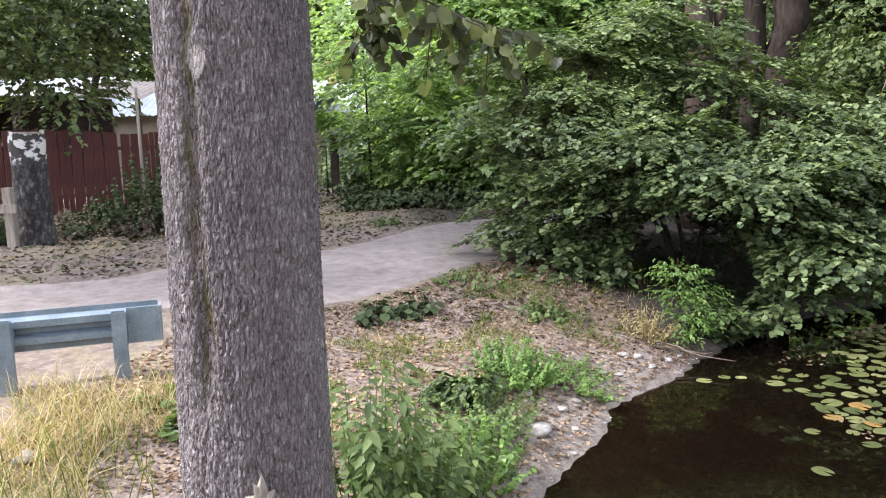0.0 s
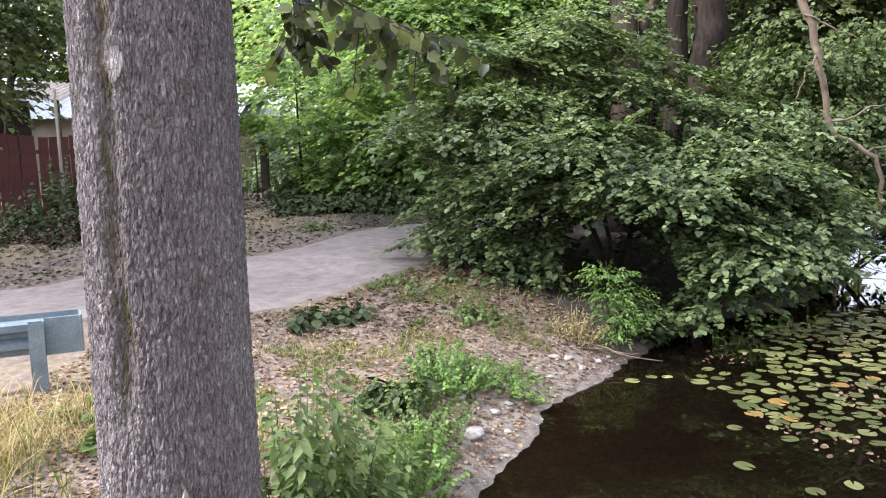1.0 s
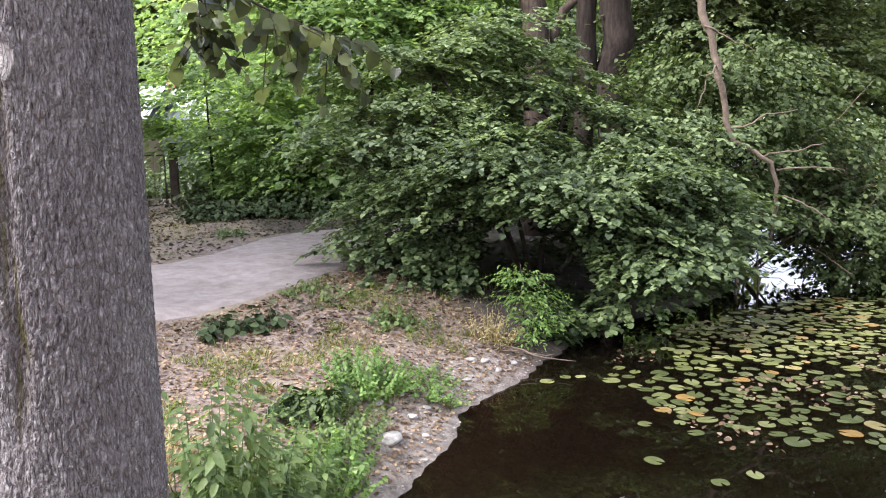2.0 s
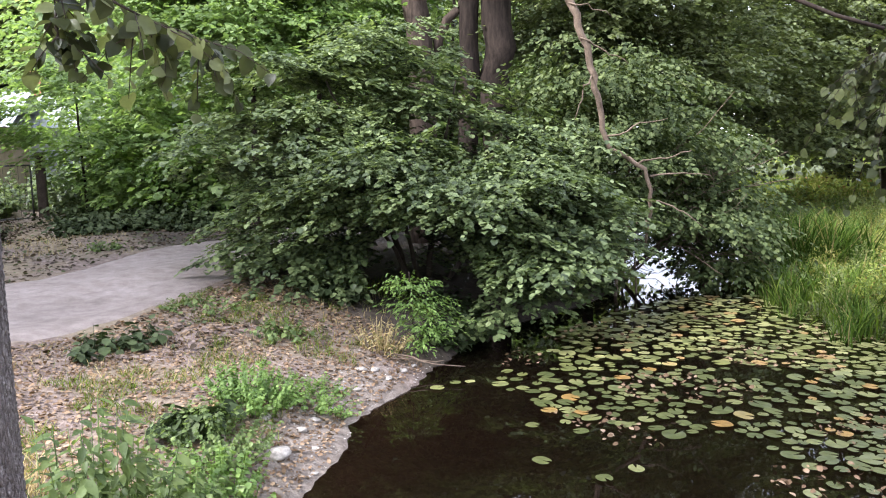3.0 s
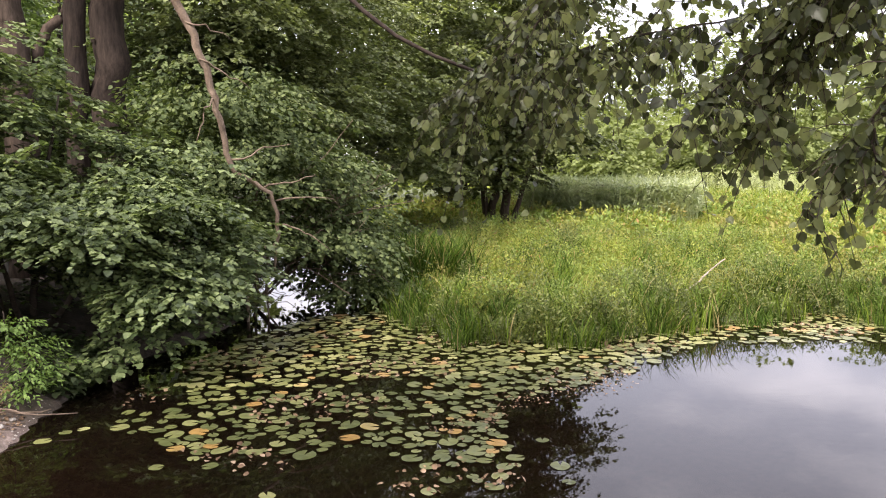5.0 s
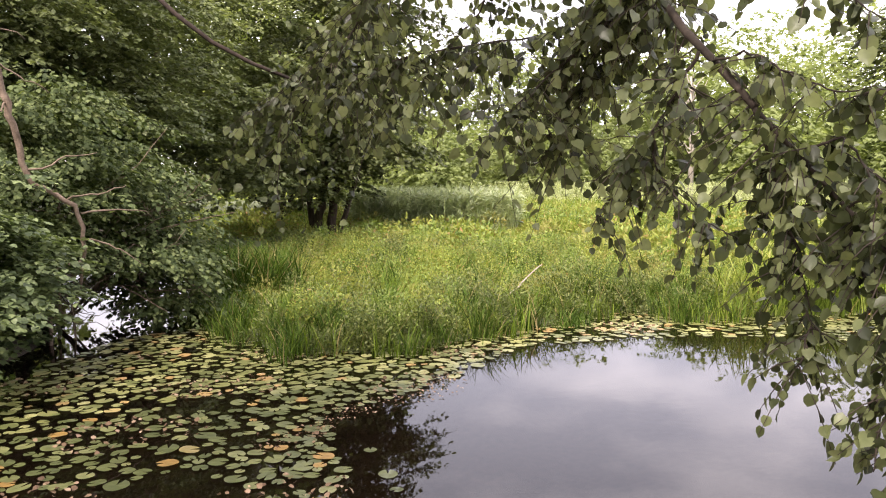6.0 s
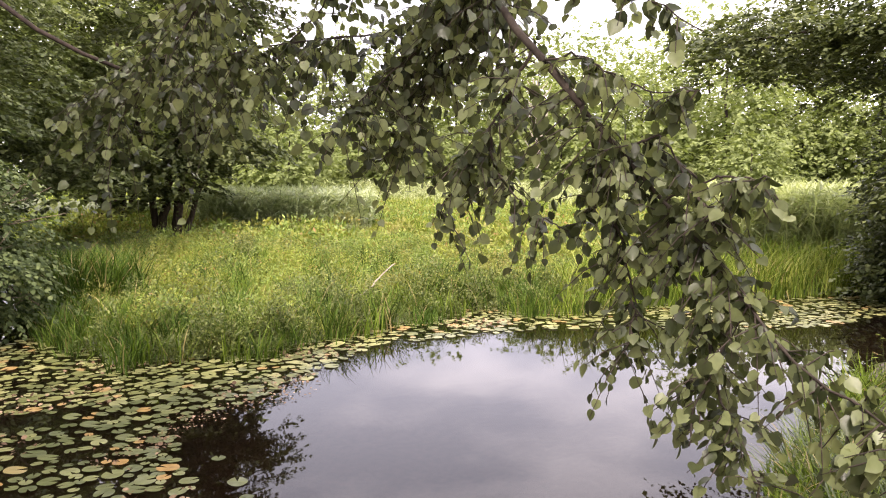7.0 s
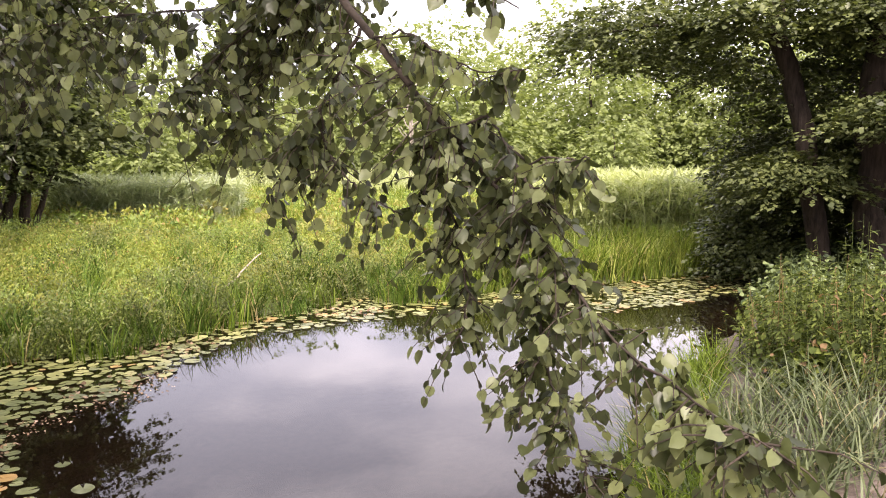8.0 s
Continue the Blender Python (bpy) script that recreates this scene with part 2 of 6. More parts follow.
    nt.links.new(col, b.inputs["Base Color"])
    b.inputs["Roughness"].default_value = 0.88
    b.inputs["Specular IOR Level"].default_value = 0.25
    high = mix_node(nt, 'MIX', 0.18, rise, grain)
    bump_into(nt, b, high, 1.0, 0.02)
    return m


def ground_mat():
    m, nt, b, _ = nodes_of("bank_soil")
    at = nt.nodes.new("ShaderNodeAttribute")
    at.attribute_name = "zone"
    sep = nt.nodes.new("ShaderNodeSeparateColor")
    nt.links.new(at.outputs["Color"], sep.inputs["Color"])
    fine, mid, big = noise_node(nt, 55, 4, 0.7), noise_node(nt, 11, 5, 0.65), noise_node(nt, 1.1, 5, 0.6)
    soil = ramp_node(nt, [(0.3, (0.085, 0.06, 0.05)), (0.5, (0.17, 0.125, 0.108)), (0.7, (0.31, 0.245, 0.215))], mid)
    dry = ramp_node(nt, [(0.3, (0.14, 0.108, 0.07)), (0.7, (0.27, 0.215, 0.15))], mid)
    mud = ramp_node(nt, [(0.3, (0.13, 0.102, 0.085)), (0.7, (0.27, 0.225, 0.19))], mid)
    bed = ramp_node(nt, [(0.3, (0.04, 0.028, 0.02)), (0.7, (0.12, 0.088, 0.064))], mid)
    green = ramp_node(nt, [(0.3, (0.045, 0.055, 0.018)), (0.7, (0.1, 0.12, 0.04))], mid)
    col = mix_node(nt, 'MIX', ramp_node(nt, [(0.42, (0, 0, 0)), (0.6, (1, 1, 1))], big), soil, dry)
    # near-black soil: the hazel's shade is put into its colour
    shaded_humus = ramp_node(nt, [(0.3, (0.022, 0.016, 0.012)), (0.7, (0.075, 0.055, 0.042))], mid)
    col = mix_node(nt, 'MIX', at.outputs["Alpha"], col, shaded_humus)
    col = mix_node(nt, 'MIX', sep.outputs["Blue"], col, green)
    col = mix_node(nt, 'MIX', sep.outputs["Red"], col, mud)
    col = mix_node(nt, 'MIX', sep.outputs["Green"], col, bed)
    col = mix_node(nt, 'MULTIPLY', 1.0, col, ramp_node(nt, [(0.25, (0.6, 0.6, 0.6)), (0.75, (1.3, 1.3, 1.3))], fine))
    nt.links.new(col, b.inputs["Base Color"])
    b.inputs["Roughness"].default_value = 0.92
    bump_into(nt, b, fine, 0.6, 0.02)
    return m


def road_mat():
    m, nt, b, _ = nodes_of("gravel_track")
    fine, mid, big = noise_node(nt, 130, 4, 0.75), noise_node(nt, 6, 5, 0.65), noise_node(nt, 0.9, 4, 0.6)
    col = ramp_node(nt, [(0.3, (0.2, 0.162, 0.15)), (0.7, (0.335, 0.285, 0.268))], mid)
    col = mix_node(nt, 'MULTIPLY', 1.0, col, ramp_node(nt, [(0.3, (0.82, 0.8, 0.78)), (0.7, (1.12, 1.12, 1.12))], big))
    col = mix_node(nt, 'MULTIPLY', 1.0, col, ramp_node(nt, [(0.3, (0.7, 0.7, 0.7)), (0.7, (1.2, 1.2, 1.2))], fine))
    nt.links.new(col, b.inputs["Base Color"])
    b.inputs["Roughness"].default_value = 0.95
    bump_into(nt, b, fine, 0.5, 0.012)
    return m


def water_mat():
    m, nt, b, out = nodes_of("pond_water")
    nt.nodes.remove(b)
    ripple = noise_node(nt, 2.3, 3, 0.5, (1, 1.6, 1))
    bmp = nt.nodes.new("ShaderNodeBump")
    bmp.inputs["Strength"].default_value, bmp.inputs["Distance"].default_value = 0.05, 0.012
    nt.links.new(ripple, bmp.inputs["Height"])
    gl = nt.nodes.new("ShaderNodeBsdfGlossy")
    gl.inputs["Roughness"].default_value = 0.012
    gl.inputs["Color"].default_value = (0.96, 0.96, 0.98, 1)
    tr = nt.nodes.new("ShaderNodeBsdfTransparent")
    tr.inputs["Color"].default_value = (0.2, 0.15, 0.108, 1)
    silt = nt.nodes.new("ShaderNodeBsdfDiffuse")
    silt.inputs["Color"].default_value = (0.06, 0.042, 0.03, 1)
    deep = nt.nodes.new("ShaderNodeMixShader")
    deep.inputs["Fac"].default_value = 0.05
    nt.links.new(tr.outputs["BSDF"], deep.inputs[1])
    nt.links.new(silt.outputs["BSDF"], deep.inputs[2])
    fr = nt.nodes.new("ShaderNodeFresnel")
    fr.inputs["IOR"].default_value = 1.33
    sh = nt.nodes.new("ShaderNodeMixShader")
    for n in (gl, fr):
        nt.links.new(bmp.outputs["Normal"], n.inputs["Normal"])
    nt.links.new(fr.outputs["Fac"], sh.inputs["Fac"])
    nt.links.new(deep.outputs["Shader"], sh.inputs[1])
    nt.links.new(gl.outputs["BSDF"], sh.inputs[2])
    nt.links.new(sh.outputs["Shader"], out.inputs["Surface"])
    return m


M_BANK = leaf_mat("bank_herb", (0.028, 0.04, 0.01), (0.065, 0.088, 0.022), (0.15, 0.185, 0.047), 0.65, 0.36, (0.2, 0.13, 0.07), 0.04, patchy=0.5)
M_BANK_SEDGE = leaf_mat("bank_sedge_blade", (0.04, 0.055, 0.024), (0.08, 0.105, 0.046), (0.175, 0.205, 0.105), 0.5, 0.3, (0.32, 0.26, 0.15), 0.05)
M_HERB_OLIVE = leaf_mat("olive_herb", (0.06, 0.08, 0.024), (0.12, 0.15, 0.045), (0.21, 0.235, 0.08), 0.55, 0.35, patchy=0.6)
M_HERB_FRESH = leaf_mat("fresh_herb", (0.09, 0.14, 0.03), (0.165, 0.23, 0.055), (0.26, 0.33, 0.09), 0.55, 0.4, patchy=0.6)
M_BARK, M_GROUND, M_ROAD, M_WATER = bark_mat(), ground_mat(), road_mat(), water_mat()

# ---- builders ----


def link_mesh(name, me, mat, parent=None, label="", smooth=False):
    if mat:
        me.materials.append(mat)
    if smooth:
        me.polygons.foreach_set("use_smooth", np.ones(len(me.polygons), dtype=bool))
    ob = new(name, me)
    if parent:
        ob.parent = parent
    return tagged(ob, label)


def fill_mesh(name, verts, sizes, loops):
    """A mesh from arrays: corner counts and corner indices."""
    me = bpy.data.meshes.new(name)
    me.vertices.add(len(verts))
    me.vertices.foreach_set("co", np.ascontiguousarray(verts, dtype=np.float32).ravel())
    me.loops.add(len(loops))
    me.loops.foreach_set("vertex_index", loops.astype(np.int32))
    me.polygons.add(len(sizes))
    me.polygons.foreach_set("loop_start", (np.cumsum(sizes) - sizes).astype(np.int32))
    me.update(calc_edges=True)
    return me


def scatter_mesh(name, shape, pos, rot, size):
    """Many copies of one small shape in one mesh; size is a number or three for each."""
    tv, tf = shape
    tv = np.array(tv, dtype=float)
    size = np.asarray(size, dtype=float)
    size = size[:, None, None] if size.ndim == 1 else size[:, None, :]
    verts = np.einsum('nij,nkj->nki', rot, tv[None] * size) + pos[:, None, :]
    k, n = len(tv), len(pos)
    flat = np.concatenate([np.array(f) for f in tf])
    loops = (flat[None] + k * np.arange(n)[:, None]).ravel()
    sizes = np.tile(np.array([len(f) for f in tf]), n)
    return fill_mesh(name, verts.reshape(-1, 3), sizes, loops)


def scatter(name, shape, pos, rot, size, mat, parent=None, label="", smooth=False):
    return link_mesh(name, scatter_mesh(name, shape, pos, rot, size), mat, parent, label, smooth)


def turns(yaw, pitch, roll):
    """Rotations: roll about the length, then pitch, then yaw (radians)."""
    cy, sy, cp, sp, cr, sr = np.cos(yaw), np.sin(yaw), np.cos(pitch), np.sin(pitch), np.cos(roll), np.sin(roll)
    o, l = np.zeros_like(cy), np.ones_like(cy)
    rz = np.stack([np.stack([cy, -sy, o], -1), np.stack([sy, cy, o], -1), np.stack([o, o, l], -1)], -2)
    rx = np.stack([np.stack([l, o, o], -1), np.stack([o, cp, -sp], -1), np.stack([o, sp, cp], -1)], -2)
    ry = np.stack([np.stack([cr, o, sr], -1), np.stack([o, l, o], -1), np.stack([-sr, o, cr], -1)], -2)
    return rz @ rx @ ry


LEAF = ([(0, 0, 0), (0, 0.5, -0.05), (0, 1, -0.14), (-0.36, 0.26, 0.05), (-0.36, 0.62, 0.02), (0.36, 0.26, 0.05), (0.36, 0.62, 0.02)],
        [(0, 1, 4, 3), (1, 2, 4), (0, 5, 6, 1), (1, 6, 2)])
ROUND_LEAF = ([(0, 0, 0), (0, 0.5, -0.04), (0, 1.05, -0.18), (-0.3, -0.02, 0.05), (-0.48, 0.3, 0.07), (-0.4, 0.65, 0.02), (-0.17, 0.9, -0.07), (0.3, -0.02, 0.05), (0.48, 0.3, 0.07), (0.4, 0.65, 0.02), (0.17, 0.9, -0.07)],
              [(0, 1, 4, 3), (1, 5, 4), (1, 2, 6, 5), (0, 7, 8, 1), (1, 8, 9), (1, 9, 10, 2)])
BROAD_LEAF = ([(0, 0, 0), (0, 1.05, -0.16), (-0.42, 0.12, 0.06), (-0.46, 0.5, 0.05), (-0.22, 0.88, -0.06), (0.42, 0.12, 0.06), (0.46, 0.5, 0.05), (0.22, 0.88, -0.06)],
              [(0, 1, 4, 3, 2), (0, 5, 6, 7, 1)])
POINT_LEAF = ([(0, 0, 0), (0, 0.5, -0.04), (0, 1, -0.16), (-0.21, 0.22, 0.04), (-0.2, 0.55, 0.02), (0.21, 0.22, 0.04), (0.2, 0.55, 0.02)], [(0, 1, 4, 3), (1, 2, 4), (0, 5, 6, 1), (1, 6, 2)])
SLIM_LEAF = ([(0, 0, 0), (-0.13, 0.35, 0.03), (-0.1, 0.7, 0.0), (0, 1, -0.1), (0.1, 0.7, 0.0), (0.13, 0.35, 0.03)], [(0, 5, 4, 1), (1, 4, 3, 2)])
CHIP = ([(0, 0, 0), (-0.4, 0.45, 0.06), (0, 1, -0.05), (0.4, 0.45, 0.06)], [(0, 3, 2, 1)])
BLADE = ([(-0.5, 0, 0), (0.5, 0, 0), (-0.42, 0.06, 0.45), (0.42, 0.06, 0.45), (-0.25, 0.22, 0.8), (0.25, 0.22, 0.8), (0, 0.45, 1.0)],
         [(0, 1, 3, 2), (2, 3, 5, 4), (4, 5, 6)])
SLIVER = ([(0, 0, 0), (-0.2, 0.45, 0.05), (0, 1, -0.08), (0.2, 0.45, 0.05)], [(0, 3, 2, 1)])


def tube_data(pts, radii, seg=8):
    pts = [Vector(p) for p in pts]
    verts, faces = [], []
    up = Vector((0.31, 0.17, 0.93)).normalized()
    for i, p in enumerate(pts):
        d = (pts[min(i + 1, len(pts) - 1)] - pts[max(i - 1, 0)]).normalized()
        a = d.cross(up if abs(d.dot(up)) < 0.95 else Vector((1, 0, 0))).normalized()
        b = d.cross(a)
        for k in range(seg):
            t = 2 * math.pi * k / seg
            verts.append(p + float(radii[i]) * (math.cos(t) * a + math.sin(t) * b))
    for i in range(len(pts) - 1):
        for k in range(seg):
            j = (k + 1) % seg
            faces.append((i * seg + k, i * seg + j, (i + 1) * seg + j, (i + 1) * seg + k))
    faces.append(tuple(range(seg - 1, -1, -1)))
    n = (len(pts) - 1) * seg
    faces.append(tuple(range(n, n + seg)))
    return verts, faces


def tubes(name, lines, mat, parent=None, label="", seg=8):
    """One mesh of several joined round limbs: each line is (points, radii)."""
    verts, faces = [], []
    for pts, radii in lines:
        v, f = tube_data(pts, radii, seg)
        o = len(verts)
        verts += v
        faces += [tuple(i + o for i in q) for q in f]
    me = bpy.data.meshes.new(name)
    me.from_pydata(verts, [], faces)
    return link_mesh(name, me, mat, parent, label, True)


def bent(a, b, n, wobble, rng, sag=0.0):
    """A wandering line of n points from a to b."""
    a, b = np.array(a, float), np.array(b, float)
    t = np.linspace(0, 1, n)[:, None]
    off = np.cumsum(rng.normal(0, wobble, (n, 3)), 0)
    off -= t * off[-1]
    p = a + (b - a) * t + off
    p[:, 2] += sag * 4 * (t * (1 - t))[:, 0]
    return p


def part(name, bm, mat, parent=None, label="", smooth=False):
    me = bpy.data.meshes.new(name)
    bm.to_mesh(me)
    bm.free()
    return link_mesh(name, me, mat, parent, label, smooth)


def box(x0, y0, z0, x1, y1, z1, bevel=0.0):
    bm = bmesh.new()
    bmesh.ops.create_cube(bm, size=1, matrix=Matrix.Translation(((x0 + x1) / 2, (y0 + y1) / 2, (z0 + z1) / 2)) @ Matrix.Diagonal((x1 - x0, y1 - y0, z1 - z0, 1)))
    if bevel:
        bmesh.ops.bevel(bm, geom=bm.edges[:], offset=bevel, segments=2, affect='EDGES', profile=0.6)
    return bm


def empty(name, at, rz=0.0):
    ob = new(name)
    ob.matrix_world = pose(*at, 0, 0, rz)
    return ob


def sprays(rng, base, way, length, count, sag=0.3, spread=0.9, droop=0.45, unrest=1.0):
    """Leaves set left and right along many short twigs. Returns places and turns."""
    n = len(base)
    s = (np.arange(count) + 0.6) / count
    s = s[None] + rng.uniform(-0.3, 0.3, (n, count)) / count
    L = length[:, None]
    p = base[:, None] + way[:, None] * (s * L)[..., None]
    p[..., 2] -= sag * L * s ** 2
    yaw0 = np.arctan2(-way[:, 0], way[:, 1])
    side = np.where(np.arange(count) % 2, 1, -1)[None]
    yaw = yaw0[:, None] + side * spread * (1 - 0.6 * s) + rng.normal(0, 0.3, (n, count))
    pitch = -droop + unrest * rng.normal(0, 0.3, (n, count))
    roll = unrest * rng.normal(0, 0.35, (n, count))
    return p.reshape(-1, 3), turns(yaw.ravel(), pitch.ravel(), roll.ravel())


def lobes(rng, parts, n, inner=0.55):
    """Random places in the outer part of several ellipsoids, with outward ways; parts: centre, radii, weight."""
    out, ways = [], []
    tot = sum(p[2] for p in parts)
    for c, r, w in parts:
        m = max(1, int(n * w / tot))
        d = rng.normal(0, 1, (m, 3))
        d /= np.linalg.norm(d, axis=1)[:, None]
        bump = 1 + 0.16 * np.sin(d[:, 0] * 5 + d[:, 2] * 4 + c[0]) + 0.13 * np.sin(d[:, 1] * 7 + d[:, 0] * 3 + c[1])
        k = (inner + (1 - inner) * rng.uniform(0, 1, m) ** 0.6) * bump
        out.append(np.array(c) + d * np.array(r) * k[:, None])
        w3 = d * np.array((1, 1, 0.5)) + rng.normal(0, 0.35, (m, 3))
        ways.append(w3 / np.linalg.norm(w3, axis=1)[:, None])
    return np.concatenate(out), np.concatenate(ways)


def boughs(rng, parts, n, m, reach, inner=0.5, slope=0.35, thin=0.05):
    """Twigs gathered in flat tilted fans, layer over layer, with gaps between. Returns twig places and ways."""
    c, w = lobes(rng, parts, n, inner)
    out = w * np.array((1, 1, 0))
    out /= np.maximum(np.linalg.norm(out, axis=1), 1e-6)[:, None]
    a = rng.uniform(0, 2 * math.pi, (n := len(c), m))
    r = reach * rng.uniform(0.0, 1, (n, m)) ** 0.6 * rng.uniform(0.6, 1.3, n)[:, None]
    off = np.stack([np.cos(a) * r, np.sin(a) * r, np.zeros_like(a)], -1)
    along = (off * out[:, None]).sum(-1)
    off[..., 2] = -slope * along - 0.12 * r + rng.normal(0, thin, (n, m))
    way = off / np.maximum(r, 0.05)[..., None] * 0.5 + out[:, None] * 0.7
    way[..., 2] = -0.12 + rng.normal(0, 0.12, (n, m))
    way /= np.linalg.norm(way, axis=2)[..., None]
    return (c[:, None] + off).reshape(-1, 3), way.reshape(-1, 3)

# ---- ground, road, water ----
POND = np.array([(1.5, 3.2), (1.35, 5.2), (1.85, 6.05), (2.05, 6.75), (2.65, 7.5), (3.4, 8.5), (4.15, 9.5), (6.0, 10.6), (6.8, 11.3), (7.4, 12.9), (8.2, 14.6), (10.2, 17.2), (13.0, 20.2),
                 (15.5, 19.2), (12.8, 15.5), (10.9, 13.4), (9.8, 11.0), (8.7, 9.3), (8.1, 8.1), (9.3, 6.95), (11.0, 6.55), (12.6, 6.2), (14.4, 5.6), (13.7, 4.6), (14.9, 3.7), (17.0, 1.5),
                 (19.6, -0.6), (20.5, -1.9), (18.2, -1.95), (15.0, -1.2), (13.0, -0.6), (11.0, 0.0), (8.6, 0.3), (7.4, 0.6), (6.5, 0.35), (4.2, 1.0), (3.0, 1.8), (2.0, 2.5)])


def shore(x, y):
    """Metres from the water's edge: minus over the pond."""
    p = np.stack([np.ravel(x), np.ravel(y)], -1).astype(float)
    a, b = POND, np.roll(POND, -1, 0)
    best = np.full(len(p), 1e9)
    inside = np.zeros(len(p), bool)
    for (ax, ay), (bx, by) in zip(a, b):
        ex, ey = bx - ax, by - ay
        t = np.clip(((p[:, 0] - ax) * ex + (p[:, 1] - ay) * ey) / (ex * ex + ey * ey), 0, 1)
        best = np.minimum(best, np.hypot(p[:, 0] - ax - t * ex, p[:, 1] - ay - t * ey))
        cut = (ay > p[:, 1]) != (by > p[:, 1])
        with np.errstate(divide='ignore', invalid='ignore'):
            xi = ax + (p[:, 1] - ay) / (by - ay) * ex
        inside ^= cut & (p[:, 0] < xi)
    return np.where(inside, -best, best).reshape(np.shape(x))


def smooth01(v, lo, hi):
    t = np.clip((v - lo) / (hi - lo), 0, 1)
    return t * t * (3 - 2 * t)


def marsh(x, y):
    """How far a place belongs to the low meadow beyond the pond (0 to 1)."""
    return smooth01(x - (6.9 + np.maximum(y - 8, 0) * 0.62), 0, 1.2) * smooth01(y - (0.6 - 0.14 * (x - 7)), -0.5, 0.9)


def height(x, y):
    x, y = np.asarray(x, float), np.asarray(y, float)
    d = shore(x, y) + 0.025 * np.sin(x * 4.3 + y * 2.9 + np.sin(y * 3)) + 0.02 * np.sin(y * 9.1 - x * 6.7 + np.sin(x * 5)) + 0.015 * np.sin(x * 23 + y * 17)
    m = marsh(x, y)
    wave = 0.03 * np.sin(x * 1.7 + y * 0.6) + 0.025 * np.sin(y * 2.3 - x * 0.9) + 0.012 * np.sin(x * 6.1 + 1) * np.sin(y * 5.3)
    top = 0.58 * (1 - m) + 0.13 * m
    rise = top * (1 - np.exp(-np.maximum(d, 0) / 1.5 * 1.15)) + 0.012
    out = rise + wave * smooth01(d, 0.2, 1.5) * (1 - 0.5 * m)
    bed = -0.55 * (1 - np.exp(np.minimum(d, 0) * 0.9)) + 0.02 * np.sin(x * 3) * np.sin(y * 4)
    return np.where(d > 0, out, bed - 0.005)


def build_ground():
    edge_lo, edge_hi = [-1500, -600, -250, -120, -70, -45, -30, -22], [38, 46, 58, 75, 100, 160, 300, 700, 1500]
    xs = np.concatenate([edge_lo[:], np.arange(-16, 0.8, 0.2), np.arange(0.8, 4.4, 0.06), np.arange(4.4, 33, 0.2), edge_hi])
    ys = np.concatenate([[-1500, -600, -250, -120, -70, -45, -30, -18, -10], np.arange(-6, 3.0, 0.2), np.arange(3.0, 9.6, 0.06), np.arange(9.6, 33, 0.2), edge_hi])
    gx, gy = np.meshgrid(xs, ys, indexing='ij')
    gz = height(gx, gy)
    nx, ny = gx.shape
    i = (np.arange(nx - 1)[:, None] * ny + np.arange(ny - 1)[None]).ravel()
    loops = np.stack([i, i + ny, i + ny + 1, i + 1], -1).ravel()
    me = fill_mesh("ground", np.stack([gx, gy, gz], -1).reshape(-1, 3), np.full(len(i), 4), loops)
    d, m = shore(gx, gy).ravel(), marsh(gx, gy).ravel()
    zone = np.zeros((nx * ny, 4), np.float32)
    zone[:, 0] = (1 - smooth01(d, 0.25, 0.9)) * (1 - smooth01((gx + 0.45 * (gy - 8)).ravel(), 2.1, 2.8))
    zone[:, 1] = smooth01(-d, 0.0, 0.9)
    zone[:, 2] = np.maximum(m, smooth01(np.hypot(gx - 5, gy - 8).ravel(), 26, 45))
    # mask for the soil painted dark as hazel shade
    zone[:, 3] = smooth01((gx + 0.45 * (gy - 10)).ravel(), 1.6, 2.5) * (1 - m)
    a = me.attributes.new("zone", 'FLOAT_COLOR', 'POINT')
    a.data.foreach_set("color", zone.ravel())
    g = link_mesh("ground", me, M_GROUND, None, "", True)
    tagged(g, "earth bank, pond bed and marshy meadow ground", "ground", "", "structure")


def resample(line, n):
    line = np.array(line, float)
    s = np.concatenate([[0], np.cumsum(np.linalg.norm(np.diff(line, axis=0), axis=1))])
    t = np.linspace(0, s[-1], n)
    return np.stack([np.interp(t, s, line[:, k]) for k in range(line.shape[1])], -1)


def soften(line, rounds=6):
    line = np.array(line, float)
    for _ in range(rounds):
        line[1:-1] = 0.25 * line[:-2] + 0.5 * line[1:-1] + 0.25 * line[2:]
    return line


ROAD_NEAR = soften(resample([(-16, 6.2), (-10, 7.3), (-4, 7.75), (-2.2, 7.8), (-0.4, 8.3), (0.5, 9.8), (1.1, 10.95), (1.9, 12.4), (3.2, 14.5), (5.5, 18), (9, 24)], 150), 10)
ROAD_FAR = soften(resample([(-16, 8.3), (-10, 8.8), (-4.8, 9.2), (-3.3, 10.0), (-1.6, 12.2), (-0.5, 13.75), (1.3, 16.5), (3.4, 19.5), (6.4, 25)], 150), 10)


